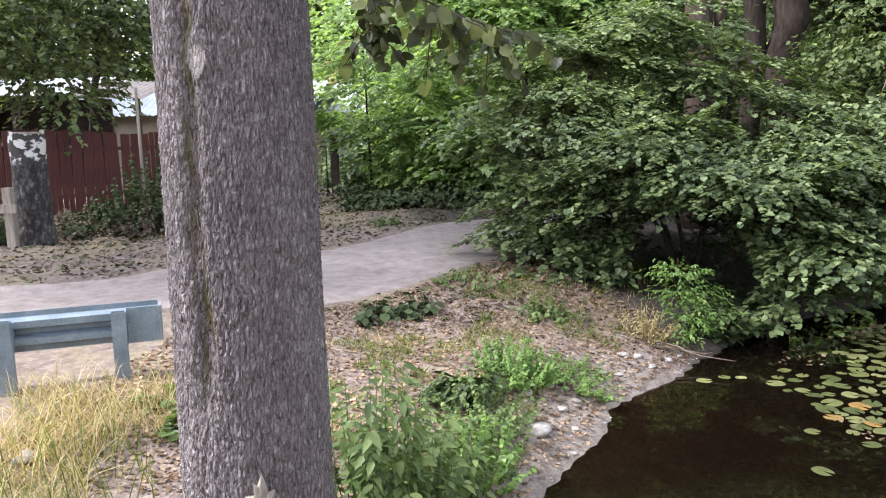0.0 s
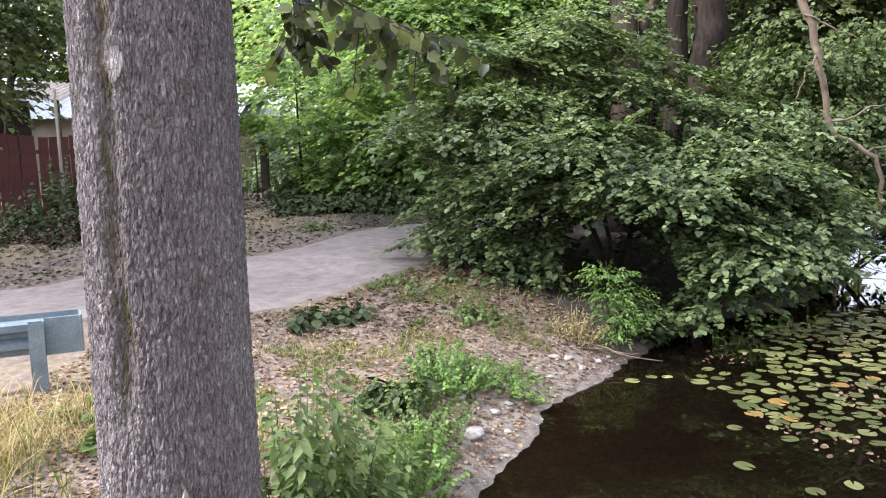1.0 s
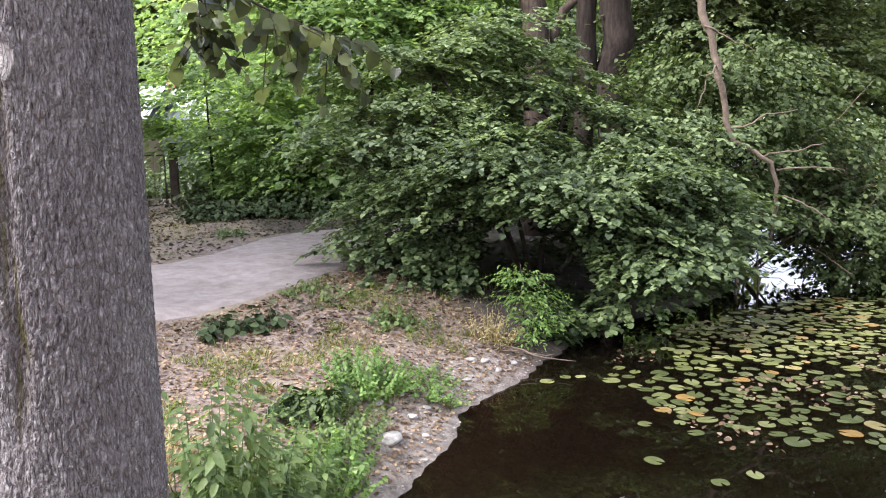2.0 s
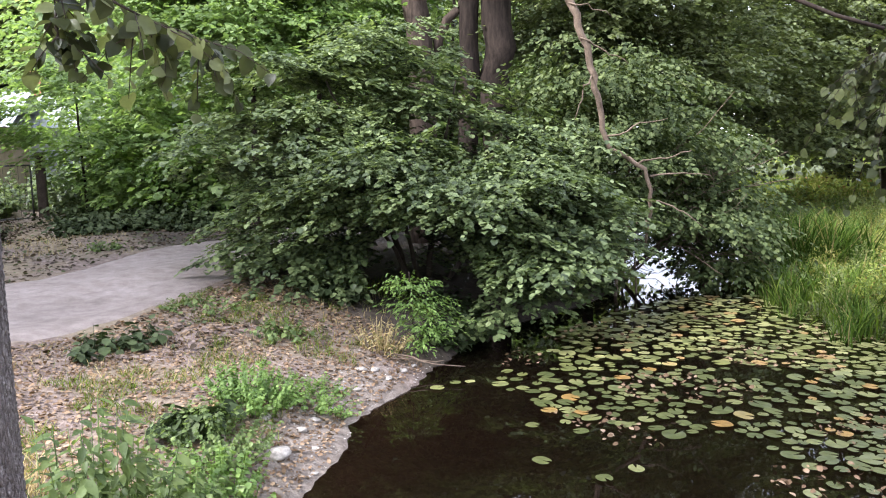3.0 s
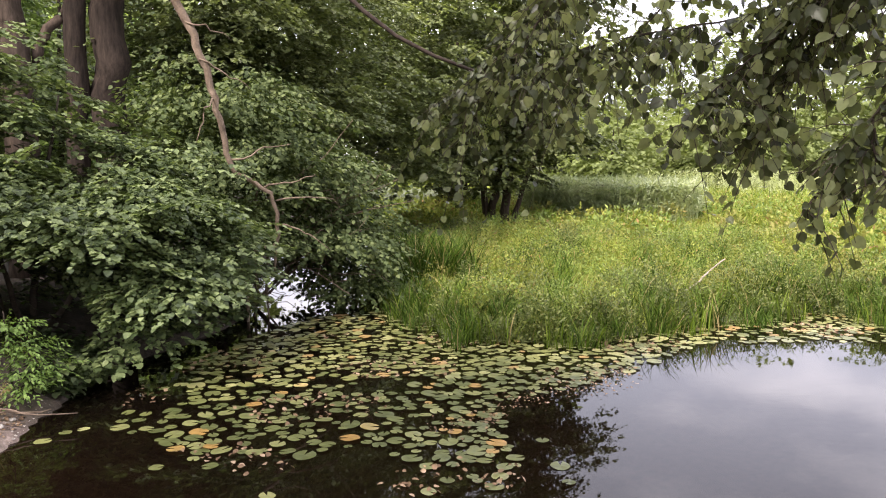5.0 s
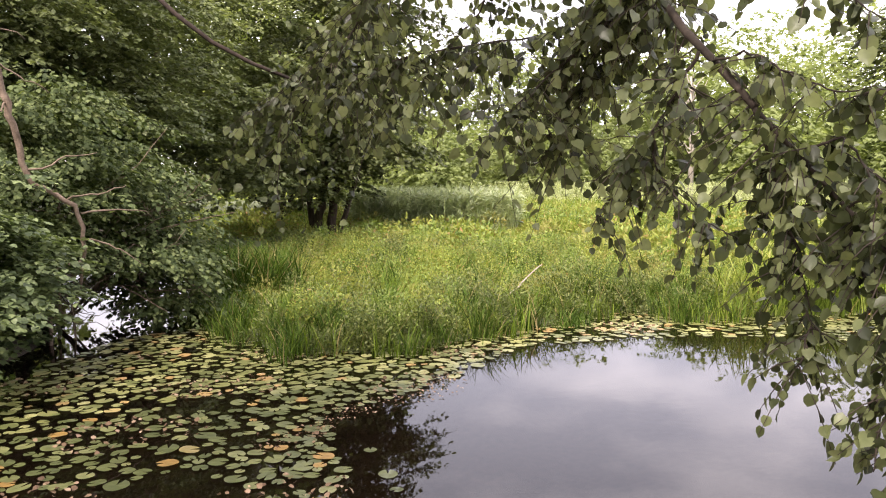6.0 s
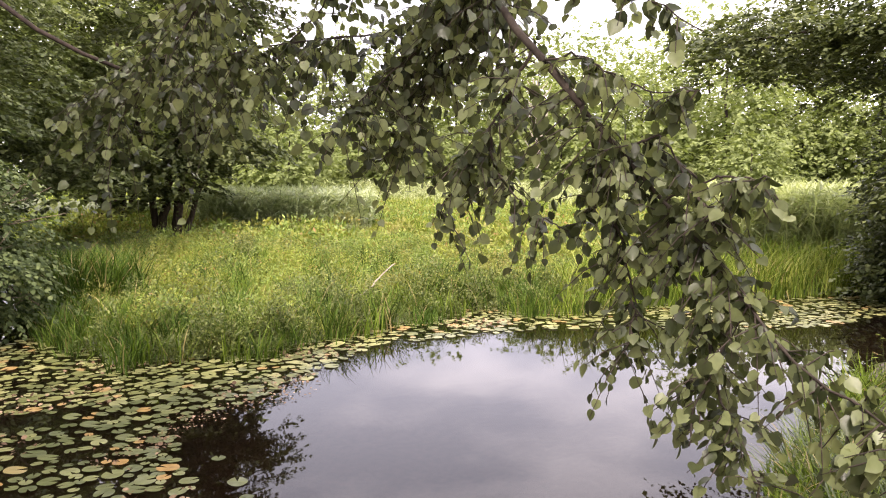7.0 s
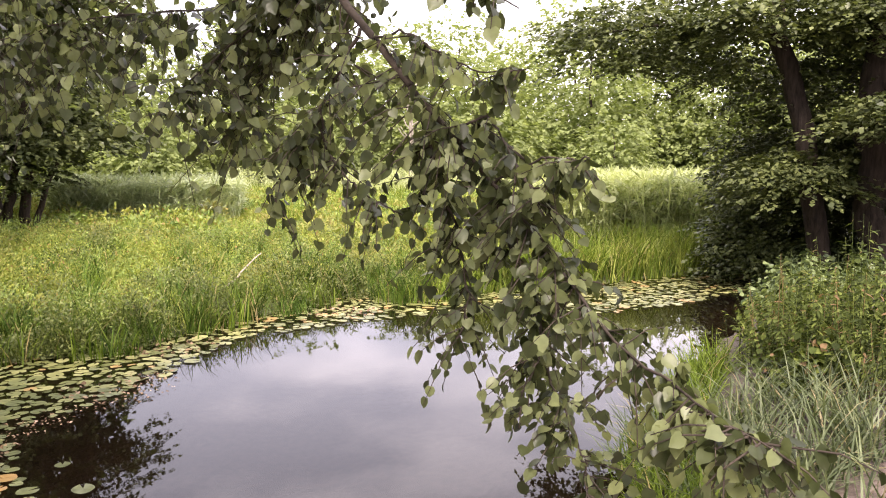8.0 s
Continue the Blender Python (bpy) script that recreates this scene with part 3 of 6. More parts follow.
def build_road():
    rng = np.random.default_rng(5)
    n, k = 150, 15
    jit = np.convolve(rng.normal(0, 0.28, n + 6), np.ones(7) / 7, 'valid')
    verts = []
    for j in range(k):
        t = j / (k - 1)
        wob = jit * (0.9 if j == 0 else -0.9 if j == k - 1 else 0)
        p = ROAD_NEAR + (ROAD_FAR - ROAD_NEAR) * t
        p = p + wob[:, None] * np.array([0.3, -0.8])
        rut = 0.018 * (math.exp(-((t - 0.3) / 0.09) ** 2) + math.exp(-((t - 0.7) / 0.09) ** 2))
        z = height(p[:, 0], p[:, 1]) + (-0.03 if j in (0, k - 1) else 0.022 - rut)
        verts.append(np.column_stack([p, z]))
    v = np.stack(verts, 1).reshape(-1, 3)
    i = (np.arange(n - 1)[:, None] * k + np.arange(k - 1)[None]).ravel()
    me = fill_mesh("road", v, np.full(len(i), 4), np.stack([i, i + k, i + k + 1, i + 1], -1).ravel())
    tagged(link_mesh("road", me, M_ROAD, None, "", True), "pale beige gravel track with shallow ruts", "road", "", "structure")


def build_water():
    bm = bmesh.new()
    vs = [bm.verts.new(p) for p in ((0.5, -4, 0), (26, -4, 0), (26, 24, 0), (0.5, 24, 0))]
    bm.faces.new(vs)
    w = part("water", bm, M_WATER)
    tagged(w, "still dark brown pond water mirroring the sky", "water", "", "structure")


build_ground()
build_road()
build_water()

# ---- the linden beside the camera ----
TRUNK = (0.573, 2.24)


def build_linden():
    tree = empty("linden_tree", (TRUNK[0], TRUNK[1], 0.5))
    tagged(tree, "old linden with furrowed grey bark and hanging leafy branches", "tree")
    zs = np.concatenate([np.arange(0.3, 1.45, 0.05), np.arange(1.45, 2.85, 0.0042), np.arange(2.85, 6.5, 0.12)])
    seg = 420
    ang = np.linspace(0, 2 * math.pi, seg, endpoint=False)
    verts, relief, moss, scar = [], [], [], []
    nz = noise.noise
    for zz in zs:
        lean = 0.004 * (zz - 2.0)
        flare = 0.171 * (1 + 0.28 * math.exp(-(zz - 0.4) / 0.35)) - 0.004 * (zz - 2.1)
        for a in ang:
            ca, sa = math.cos(a), math.sin(a)
            w = 0.5 * nz(Vector((ca * 2.5, sa * 2.5, zz * 5)))
            plate = nz(Vector((ca * 15 + w, sa * 15 + w, zz * 19)))
            thin = nz(Vector((ca * 27 + w, sa * 27 - w, zz * 42 + 7)))
            chip = nz(Vector((ca * 40, sa * 40, zz * 85)))
            flake = nz(Vector((ca * 30 + 4, sa * 30, zz * 60 + 3)))
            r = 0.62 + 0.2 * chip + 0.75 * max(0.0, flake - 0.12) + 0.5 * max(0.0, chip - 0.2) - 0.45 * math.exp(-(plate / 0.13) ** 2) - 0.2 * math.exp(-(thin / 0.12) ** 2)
            # an old broken seam that wanders down the trunk, with moss in places
            mid = radians(252) + 0.16 * nz(Vector((3, 1, zz * 2.3))) + 0.05 * nz(Vector((5, 2, zz * 11)))
            off = math.atan2(math.sin(a - mid), math.cos(a - mid))
            seam = math.exp(-(off / 0.13) ** 2) * min(1.0, max(0.0, (zz - 1.72) * 6)) * (0.85 + 0.6 * nz(Vector((1, 7, zz * 9))))
            r -= 0.6 * seam
            r += 0.3 * (math.exp(-((off + 0.2) / 0.1) ** 2) + math.exp(-((off - 0.16) / 0.06) ** 2))
            # a healed scar where a branch was
            su = math.atan2(math.sin(a - radians(263)), math.cos(a - radians(263))) * 0.171
            sv = zz - 2.51
            q = math.hypot(su / 0.018, sv / 0.032)
            heal = math.exp(-q ** 4)
            ring = math.exp(-((q - 1.25) / 0.3) ** 2)
            k2 = math.exp(-((math.atan2(math.sin(a - radians(309)), math.cos(a - radians(309))) * 0.171 / 0.016) ** 2 + ((zz - 2.03) / 0.013) ** 2))
            r = r * (1 - heal) + 0.62 * heal + 0.5 * ring - 0.7 * k2
            r = max(-0.3, min(1.4, r))
            rad = flare + 0.0075 * (r - 0.6) + 0.004 * nz(Vector((ca * 2, sa * 2, zz * 1.6))) - 0.015 * max(0.0, seam) + 0.003 * ring
            verts.append((lean + rad * ca, rad * sa, zz - 0.5))
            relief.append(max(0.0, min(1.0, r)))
            scar.append(0.75 * heal)
            moss.append(max(0.0, min(0.85, seam * (0.4 + 1.9 * nz(Vector((ca * 12, sa * 12, zz * 11)))))))
    n = len(zs)
    i, j = np.meshgrid(np.arange(n - 1), np.arange(seg), indexing='ij')
    k = (j + 1) % seg
    loops = np.stack([i * seg + j, i * seg + k, (i + 1) * seg + k, (i + 1) * seg + j], -1).reshape(-1)
    me = fill_mesh("trunk", np.array(verts), np.full((n - 1) * seg, 4), loops)
    for key, vals in (("relief", relief), ("moss", moss), ("scar", scar)):
        me.attributes.new(key, 'FLOAT', 'POINT').data.foreach_set("value", np.array(vals, np.float32))
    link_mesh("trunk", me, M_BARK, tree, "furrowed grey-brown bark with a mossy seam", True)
    # a splintered stub low on the trunk
    root = np.array((0.06, -0.155, 1.04))
    shards = [(0.075, -0.205, 1.135), (0.055, -0.2, 1.11), (0.098, -0.19, 1.095), (0.03, -0.19, 1.075)]
    tubes("broken_stub", [([root, root * 0.45 + np.array(q) * 0.55, q], [0.026, 0.014, 0.0006]) for q in shards], M_GREYWOOD, tree, "splintered grey stub", 4)
    base = np.array([TRUNK[0], TRUNK[1], 0.5])
    rng = np.random.default_rng(11)
    limbs = [
        # a thick arching limb over the water and its hanging ends
        ("limb", [(0.62, 2.24, 4.6), (1.6, 1.9, 4.9), (2.8, 1.6, 4.3), (3.55, 1.5, 3.5), (3.8, 1.44, 2.94), (3.63, 1.28, 2.78), (3.53, 1.18, 2.68), (3.45, 1.08, 2.6), (3.42, 1.0, 2.51)], 0.05, 0.010),
        ("branch", [(3.42, 1.0, 2.51), (3.44, 0.9, 2.4), (3.45, 0.79, 2.27), (3.42, 0.67, 2.14), (3.36, 0.58, 2.04), (3.28, 0.5, 1.95), (3.19, 0.41, 1.9), (3.06, 0.32, 1.88), (2.89, 0.23, 1.87), (2.76, 0.19, 1.89)], 0.008, 0.0015),
        ("branch", [(3.45, 0.79, 2.27), (3.47, 0.74, 2.09), (3.46, 0.66, 1.93), (3.43, 0.65, 1.81), (3.4, 0.59, 1.72), (3.36, 0.54, 1.63), (3.29, 0.51, 1.52)], 0.006, 0.002),
        ("branch", [(3.42, 1.0, 2.51), (3.51, 0.95, 2.3), (3.54, 0.9, 2.12), (3.53, 0.87, 1.97), (3.49, 0.88, 1.86)], 0.007, 0.002),
        ("branch", [(3.53, 1.18, 2.68), (3.55, 1.31, 2.47), (3.56, 1.43, 2.3), (3.53, 1.46, 2.2)], 0.006, 0.002),
        ("branch", [(3.55, 1.31, 2.47), (3.56, 1.3, 2.35), (3.55, 1.19, 2.24), (3.58, 1.1, 2.18)], 0.004, 0.002),
        ("branch", [(3.5, 1.14, 2.64), (3.46, 1.03, 2.66), (3.38, 0.89, 2.57), (3.36, 0.8, 2.53), (3.28, 0.68, 2.53)], 0.004, 0.0015),
        ("branch", [(3.45, 0.79, 2.27), (3.35, 0.65, 2.33), (3.26, 0.53, 2.33)], 0.004, 0.002),
        ("branch", [(3.8, 1.44, 2.94), (3.5, 1.1, 2.96), (3.28, 0.91, 2.8), (3.14, 0.74, 2.69), (3.07, 0.65, 2.62)], 0.004, 0.0015),
        ("branch", [(3.36, 0.58, 2.04), (3.35, 0.64, 1.87), (3.31, 0.68, 1.78), (3.28, 0.68, 1.7)], 0.004, 0.002),
        ("branch", [(3.44, 0.9, 2.4), (3.41, 0.8, 2.44), (3.38, 0.74, 2.36), (3.34, 0.64, 2.2)], 0.004, 0.002),
        ("branch", [(3.45, 1.4, 3.4), (3.9, 1.55, 3.15), (4.23, 1.64, 3.0), (4.1, 1.88, 2.78), (4.0, 2.05, 2.6), (3.95, 2.11, 2.49)], 0.012, 0.002),
        ("branch", [(4.23, 1.64, 3.0), (4.25, 1.75, 2.85), (4.25, 1.9, 2.6), (4.2, 1.95, 2.42)], 0.006, 0.002),
        ("branch", [(2.8, 1.55, 4.2), (3.6, 2.1, 3.7), (4.46, 2.43, 3.14), (4.4, 2.68, 2.91), (4.36, 2.88, 2.75), (4.26, 2.98, 2.64)], 0.014, 0.002),
        ("branch", [(3.6, 2.1, 3.7), (3.9, 2.5, 3.3), (4.13, 3.1, 2.9), (4.08, 3.43, 2.56), (4.05, 3.45, 2.29)], 0.01, 0.002),
        ("branch", [(3.9, 2.5, 3.3), (4.28, 3.12, 3.08), (4.11, 3.3, 2.83), (4.0, 3.41, 2.69), (3.89, 3.51, 2.57)], 0.006, 0.002),
        ("branch", [(0.62, 2.24, 3.6), (0.7, 2.4, 3.1), (0.84, 2.52, 2.75), (0.98, 2.6, 2.68), (1.16, 2.7, 2.62)], 0.012, 0.002),
        ("branch", [(0.84, 2.52, 2.75), (0.84, 2.5, 2.66), (0.84, 2.48, 2.58)], 0.004, 0.002),
        ("branch", [(3.45, 1.4, 3.4), (3.9, 1.5, 3.15), (4.19, 1.71, 2.97), (4.24, 2.03, 2.91), (4.19, 2.3, 2.9), (4.1, 2.57, 2.88), (4.03, 2.8, 2.81), (3.96, 3.0, 2.7)], 0.009, 0.002),
    ]
    lines = []
    for name, pts, r0, r1 in limbs:
        fine = soften(resample(pts, 26), 2)
        fine += np.random.default_rng(len(lines)).normal(0, 0.0035, fine.shape) * (np.linspace(0, 1, 26) > 0)[:, None]
        radii = r0 + (r1 - r0) * np.linspace(0, 1, 26) ** 0.7
        tubes(name, [(fine - base, radii)], M_TWIG, tree, "", 8)
        lines.append(fine)
    return tree, base, lines


linden, LINDEN_BASE, LINDEN_LINES = build_linden()


def hang_leaves():
    """Leaves on side twigs along the hanging branches."""
    rng = np.random.default_rng(21)
    plan = {0: (66, 0.2, 0.58), 1: (140, 0.14, 0.02), 2: (68, 0.12, 0.0), 3: (72, 0.14, 0.0), 4: (50, 0.14, 0.1), 5: (28, 0.11, 0.0), 6: (22, 0.1, 0.2), 7: (13, 0.09, 0.3), 8: (12, 0.08, 0.4), 9: (10, 0.06, 0.1), 10: (26, 0.11, 0.1),
            11: (140, 0.26, 0.05), 12: (84, 0.22, 0.0), 13: (150, 0.3, 0.15), 14: (95, 0.28, 0.2), 15: (68, 0.24, 0.25), 16: (26, 0.15, 0.35), 17: (8, 0.08, 0.2), 18: (140, 0.24, 0.25)}
    P, R, S, twigs = [], [], [], []
    for li, (n, ln, start) in plan.items():
        line = LINDEN_LINES[li]
        t = rng.uniform(start, 1.0, n)
        b = np.stack([np.interp(t, np.linspace(0, 1, len(line)), line[:, k]) for k in range(3)], -1)
        d = rng.normal(0, 1, (n, 3)) * np.array((1, 1, 0.45)) + np.array((0, 0, -0.5))
        d /= np.linalg.norm(d, axis=1)[:, None]
        L = ln * rng.uniform(0.6, 1.5, n)
        p, r = sprays(rng, b, d, L, 7, 0.35, 0.9, 0.85)
        r = r @ turns(rng.uniform(-0.6, 0.6, len(r)), rng.normal(-0.25, 0.5, len(r)), rng.normal(0, 0.85, len(r)))
        P.append(p), R.append(r)
        S.append(rng.uniform(0.55, 1.15, len(p)) * (0.036 if li <= 10 else 0.046))
        for i in range(n):
            e = b[i] + d[i] * L[i]
            e[2] -= 0.35 * L[i]
            mid = b[i] + d[i] * L[i] * 0.55
            mid[2] -= 0.1 * L[i]
            twigs.append(([b[i] - LINDEN_BASE, mid - LINDEN_BASE, e - LINDEN_BASE], [0.0022, 0.0016, 0.0008]))
    P, R, S = np.concatenate(P), np.concatenate(R), np.concatenate(S)
    tagged(tubes("twig_growth", twigs, M_TWIG, linden, "", 5), kind="stuff")
    near = P[:, 1] < 1.3
    pick = np.where(near)[0]
    pick = pick[::max(1, len(pick) // 300)][:300]
    rest = np.setdiff1d(np.arange(len(P)), pick)
    one = bpy.data.meshes.new("leaf")
    one.from_pydata(ROUND_LEAF[0], [], ROUND_LEAF[1])
    one.materials.append(M_LINDEN_ONE)
    one.polygons.foreach_set("use_smooth", np.ones(len(one.polygons), dtype=bool))
    for i in pick:
        ob = new("leaf", one)
        ob.parent = linden
        ob.matrix_local = Matrix.LocRotScale(Vector(P[i] - LINDEN_BASE), Matrix(R[i].tolist()).to_quaternion(), (S[i], S[i], S[i]))
    tagged(scatter("foliage", ROUND_LEAF, P[rest] - LINDEN_BASE, R[rest], S[rest], M_LINDEN, linden, "", True), kind="stuff")


hang_leaves()

# ---- bushes and trees ----


def leafy(name, label, category, at, parts, n, count, leaf, shape, mat, seed, stems=(), inner=0.5, length=0.5, sag=0.3, droop=0.4, bark=None, group="", floor=None, fan=0, reach=0.5, hollow=(), unrest=1.0, thin=0.05):
    """A bush or tree: stems, and a crown of leaf sprays in uneven lobes. Places are in world metres."""
    rng = np.random.default_rng(seed)
    ob = empty(name, at)
    tagged(ob, label, category, group)
    o = np.array(at, float)
    if len(stems):
        for pts, r0, r1 in stems:
            fine = soften(resample(pts, 18), 2)
            fine[1:-1] += rng.normal(0, r0 * 0.18, fine[1:-1].shape)
            tubes("trunk" if r0 > 0.08 else "stem", [(fine - o, r0 + (r1 - r0) * np.linspace(0, 1, 18))], bark or M_BARK_DARK, ob, "", 10)
    b, w = boughs(rng, parts, max(1, n // fan), fan, reach, inner, thin=thin) if fan else lobes(rng, parts, n, inner)
    p, r = sprays(rng, b, w, length * rng.uniform(0.6, 1.4, len(b)), count, sag, 0.8, droop, unrest)
    if floor is not None:
        keep = p[:, 2] > floor
        p, r = p[keep], r[keep]
    for centre, radii in hollow:  # open shaded room below the boughs
        keep = (((p - np.array(centre)) / np.array(radii)) ** 2).sum(1) > 1
        p, r = p[keep], r[keep]
    s = leaf * rng.uniform(0.6, 1.25, len(p))
    tagged(scatter("crown", shape, p - o, r, s, mat, ob), kind="stuff")
    return ob


leafy("hazel_bush", "broad green hazel bush leaning over the dark water", "bush", (3.8, 11.2, 0.3),
      [((2.5, 11.5, 2.2), (1.5, 1.4, 1.35), 3), ((1.7, 11.7, 3.1), (0.75, 0.8, 0.8), 1.0), ((2.9, 11.6, 3.5), (0.9, 0.8, 0.5), 0.8), ((4.1, 11.4, 2.2), (1.8, 1.5, 1.15), 3.4), ((3.1, 10.7, 1.4), (1.5, 1.1, 0.75), 2.4), ((4.85, 10.5, 1.7), (1.0, 1.0, 0.75), 2.2), ((1.9, 11.5, 1.3), (0.8, 0.9, 0.8), 1.1), ((4.3, 10.1, 1.25), (1.1, 0.8, 0.45), 1.5), ((4.8, 9.7, 0.95), (0.5, 0.45, 0.35), 0.6), ((3.9, 9.9, 0.85), (0.9, 0.5, 0.35), 0.7), ((2.4, 10.6, 0.75), (0.8, 0.5, 0.35), 0.8), ((4.0, 9.15, 0.6), (0.4, 0.35, 0.4), 0.5), ((4.4, 9.3, 0.5), (0.5, 0.35, 0.3), 0.4), ((4.3, 9.6, 1.75), (1.2, 0.7, 0.4), 1.5), ((3.0, 10.0, 1.95), (1.0, 0.7, 0.45), 1.2), ((5.3, 9.6, 1.6), (0.7, 0.6, 0.35), 0.7), ((4.6, 9.2, 0.95), (0.6, 0.5, 0.35), 0.8), ((5.3, 9.4, 1.05), (0.6, 0.5, 0.4), 0.8), ((1.1, 11.4, 2.2), (0.5, 0.6, 0.6), 0.5), ((3.6, 12.0, 3.9), (0.9, 0.8, 0.6), 0.7)],
      13500, 6, 0.074, BROAD_LEAF, M_HAZEL, 31,
      [([(3.6, 11.2, 0.2), (3.2, 11.3, 1.6), (2.5, 11.5, 3.2)], 0.05, 0.012), ([(3.8, 11.2, 0.2), (4.0, 11.2, 1.8), (4.3, 11.3, 3.2)], 0.05, 0.012), ([(3.9, 11.0, 0.2), (4.6, 10.6, 1.3), (5.6, 10.0, 1.9)], 0.045, 0.01),
       ([(3.6, 11.0, 0.2), (3.2, 10.6, 1.0), (2.6, 9.9, 1.6)], 0.04, 0.01), ([(3.7, 11.1, 0.2), (3.4, 10.8, 1.4), (3.2, 10.4, 2.4)], 0.04, 0.01)], 0.5, 0.26, 0.2, 0.22, M_TWIG, floor=0.14, fan=54, reach=0.66, unrest=0.6, thin=0.03, hollow=[((3.4, 10.0, 0.7), (0.7, 1.5, 0.62)), ((4.8, 10.0, 0.15), (1.3, 1.3, 0.62)), ((5.9, 10.2, 0.1), (0.7, 0.9, 0.6))])

willow = leafy("willow_bush", "grey-green willow thicket with bare twigs over the water", "bush", (7.4, 11.6, 0.1),
      [((7.1, 11.4, 1.6), (1.1, 1.1, 0.9), 2), ((7.9, 11.2, 1.3), (1.1, 1.0, 0.55), 2), ((6.6, 11.3, 2.4), (0.9, 0.9, 0.7), 1.2), ((8.4, 12.2, 1.3), (1.1, 1.1, 0.8), 1.4), ((8.7, 11.4, 1.1), (0.75, 0.8, 0.8), 1.8), ((8.0, 11.6, 2.3), (1.1, 1.0, 0.6), 1.8), ((8.5, 10.8, 0.5), (0.55, 0.4, 0.42), 0.8), ((6.4, 11.8, 3.3), (1.0, 0.9, 0.7), 1.6), ((7.6, 12.0, 3.2), (1.1, 1.0, 0.7), 1.6), ((9.2, 12.4, 2.1), (0.9, 0.8, 0.6), 1.2), ((5.9, 11.2, 1.7), (0.7, 0.8, 0.7), 1.2)],
      4200, 8, 0.08, LEAF, M_WILLOW, 32,
      [([(7.2, 12.2, 0), (7.2, 11.6, 1.2), (6.8, 10.9, 2.3)], 0.05, 0.01), ([(7.4, 12.2, 0), (7.9, 11.3, 1.0), (8.5, 10.6, 1.3)], 0.035, 0.008), ([(7.3, 12.0, 0), (7.6, 11.0, 0.8), (7.9, 10.1, 0.4)], 0.02, 0.006), ([(7.5, 12, 0.2), (8.4, 11.2, 1.4), (8.8, 10.5, 1.7)], 0.02, 0.004), ([(7.6, 12, 0.2), (8.3, 11.0, 1.5), (9.3, 10.3, 1.75)], 0.018, 0.004), ([(7.6, 11.8, 0.9), (8.3, 10.8, 1.0), (8.9, 10.2, 0.35)], 0.016, 0.004), ([(7.4, 11.6, 1.8), (7.9, 10.8, 2.4), (8.2, 10.4, 3.0)], 0.015, 0.003), ([(6.7, 11.0, -0.1), (6.68, 11.0, 0.6), (6.75, 11.05, 1.4)], 0.03, 0.02), ([(6.95, 11.3, -0.1), (7.0, 11.3, 0.7), (6.95, 11.3, 1.5)], 0.022, 0.015), ([(7.1, 11.1, -0.1), (7.05, 11.1, 0.5), (7.2, 11.2, 1.3)], 0.016, 0.01)], 0.3, 0.42, 0.3, 0.45, M_DEADWOOD, floor=0.04, fan=22, reach=0.6, hollow=[((7.05, 11.4, 0.2), (0.5, 2.4, 0.85)), ((6.7, 10.6, 0.1), (0.7, 1.2, 0.75)), ((7.4, 12.2, 0.2), (0.5, 1.6, 0.85))])


wrng = np.random.default_rng(322)
wands = []
for _ in range(70):
    s = np.array((wrng.uniform(6.6, 8.8), wrng.uniform(11.2, 12.0), wrng.uniform(0.2, 1.9)))
    wands.append((bent(s, s + np.array((wrng.uniform(-0.4, 0.9), wrng.uniform(-1.3, -0.4), wrng.uniform(-0.5, 0.7))), 8, 0.04, wrng, -0.12) - np.array((7.4, 11.6, 0.1)), np.linspace(0.009, 0.003, 8)))
tagged(tubes("twig_growth", wands, M_DEADWOOD, willow, "", 5), kind="stuff")

bare = empty("dead_branch", (5.3, 10.2, 4.4))
tagged(bare, "crooked bare dead branch with peeling brown bark", "branch")
DEAD = [(5.05, 10.6, 6.2), (5.2, 10.25, 5.2), (5.32, 10.12, 4.44), (5.55, 10.0, 3.95), (5.68, 9.95, 3.5), (5.82, 9.9, 2.84), (5.9, 9.88, 2.45), (5.96, 9.85, 2.24), (6.2, 9.7, 2.08), (6.38, 9.62, 1.94), (6.45, 9.6, 1.45), (6.39, 9.66, 0.9)]
DEAD_FINE = resample(DEAD, 44) + np.random.default_rng(3).normal(0, 0.012, (44, 3))
tubes("main_limb", [(DEAD_FINE - np.array((5.3, 10.2, 4.4)), np.linspace(0.075, 0.018, 44))], M_DEADWOOD, bare, "", 9)
for k, (i, e) in enumerate([(20, (6.2, 9.8, 3.3)), (24, (5.4, 9.7, 2.6)), (30, (6.6, 9.5, 2.6)), (34, (6.9, 9.4, 2.2)), (36, (7.3, 9.5, 1.8)), (38, (7.0, 9.2, 1.2)), (40, (6.0, 9.4, 1.2)), (16, (6.0, 9.9, 3.9))]):
    tubes("side_twig", [(bent(DEAD_FINE[i], e, 9, 0.03, np.random.default_rng(40 + k), 0.05) - np.array((5.3, 10.2, 4.4)), np.linspace(0.014, 0.004, 9))], M_DEADWOOD, bare, "", 6)

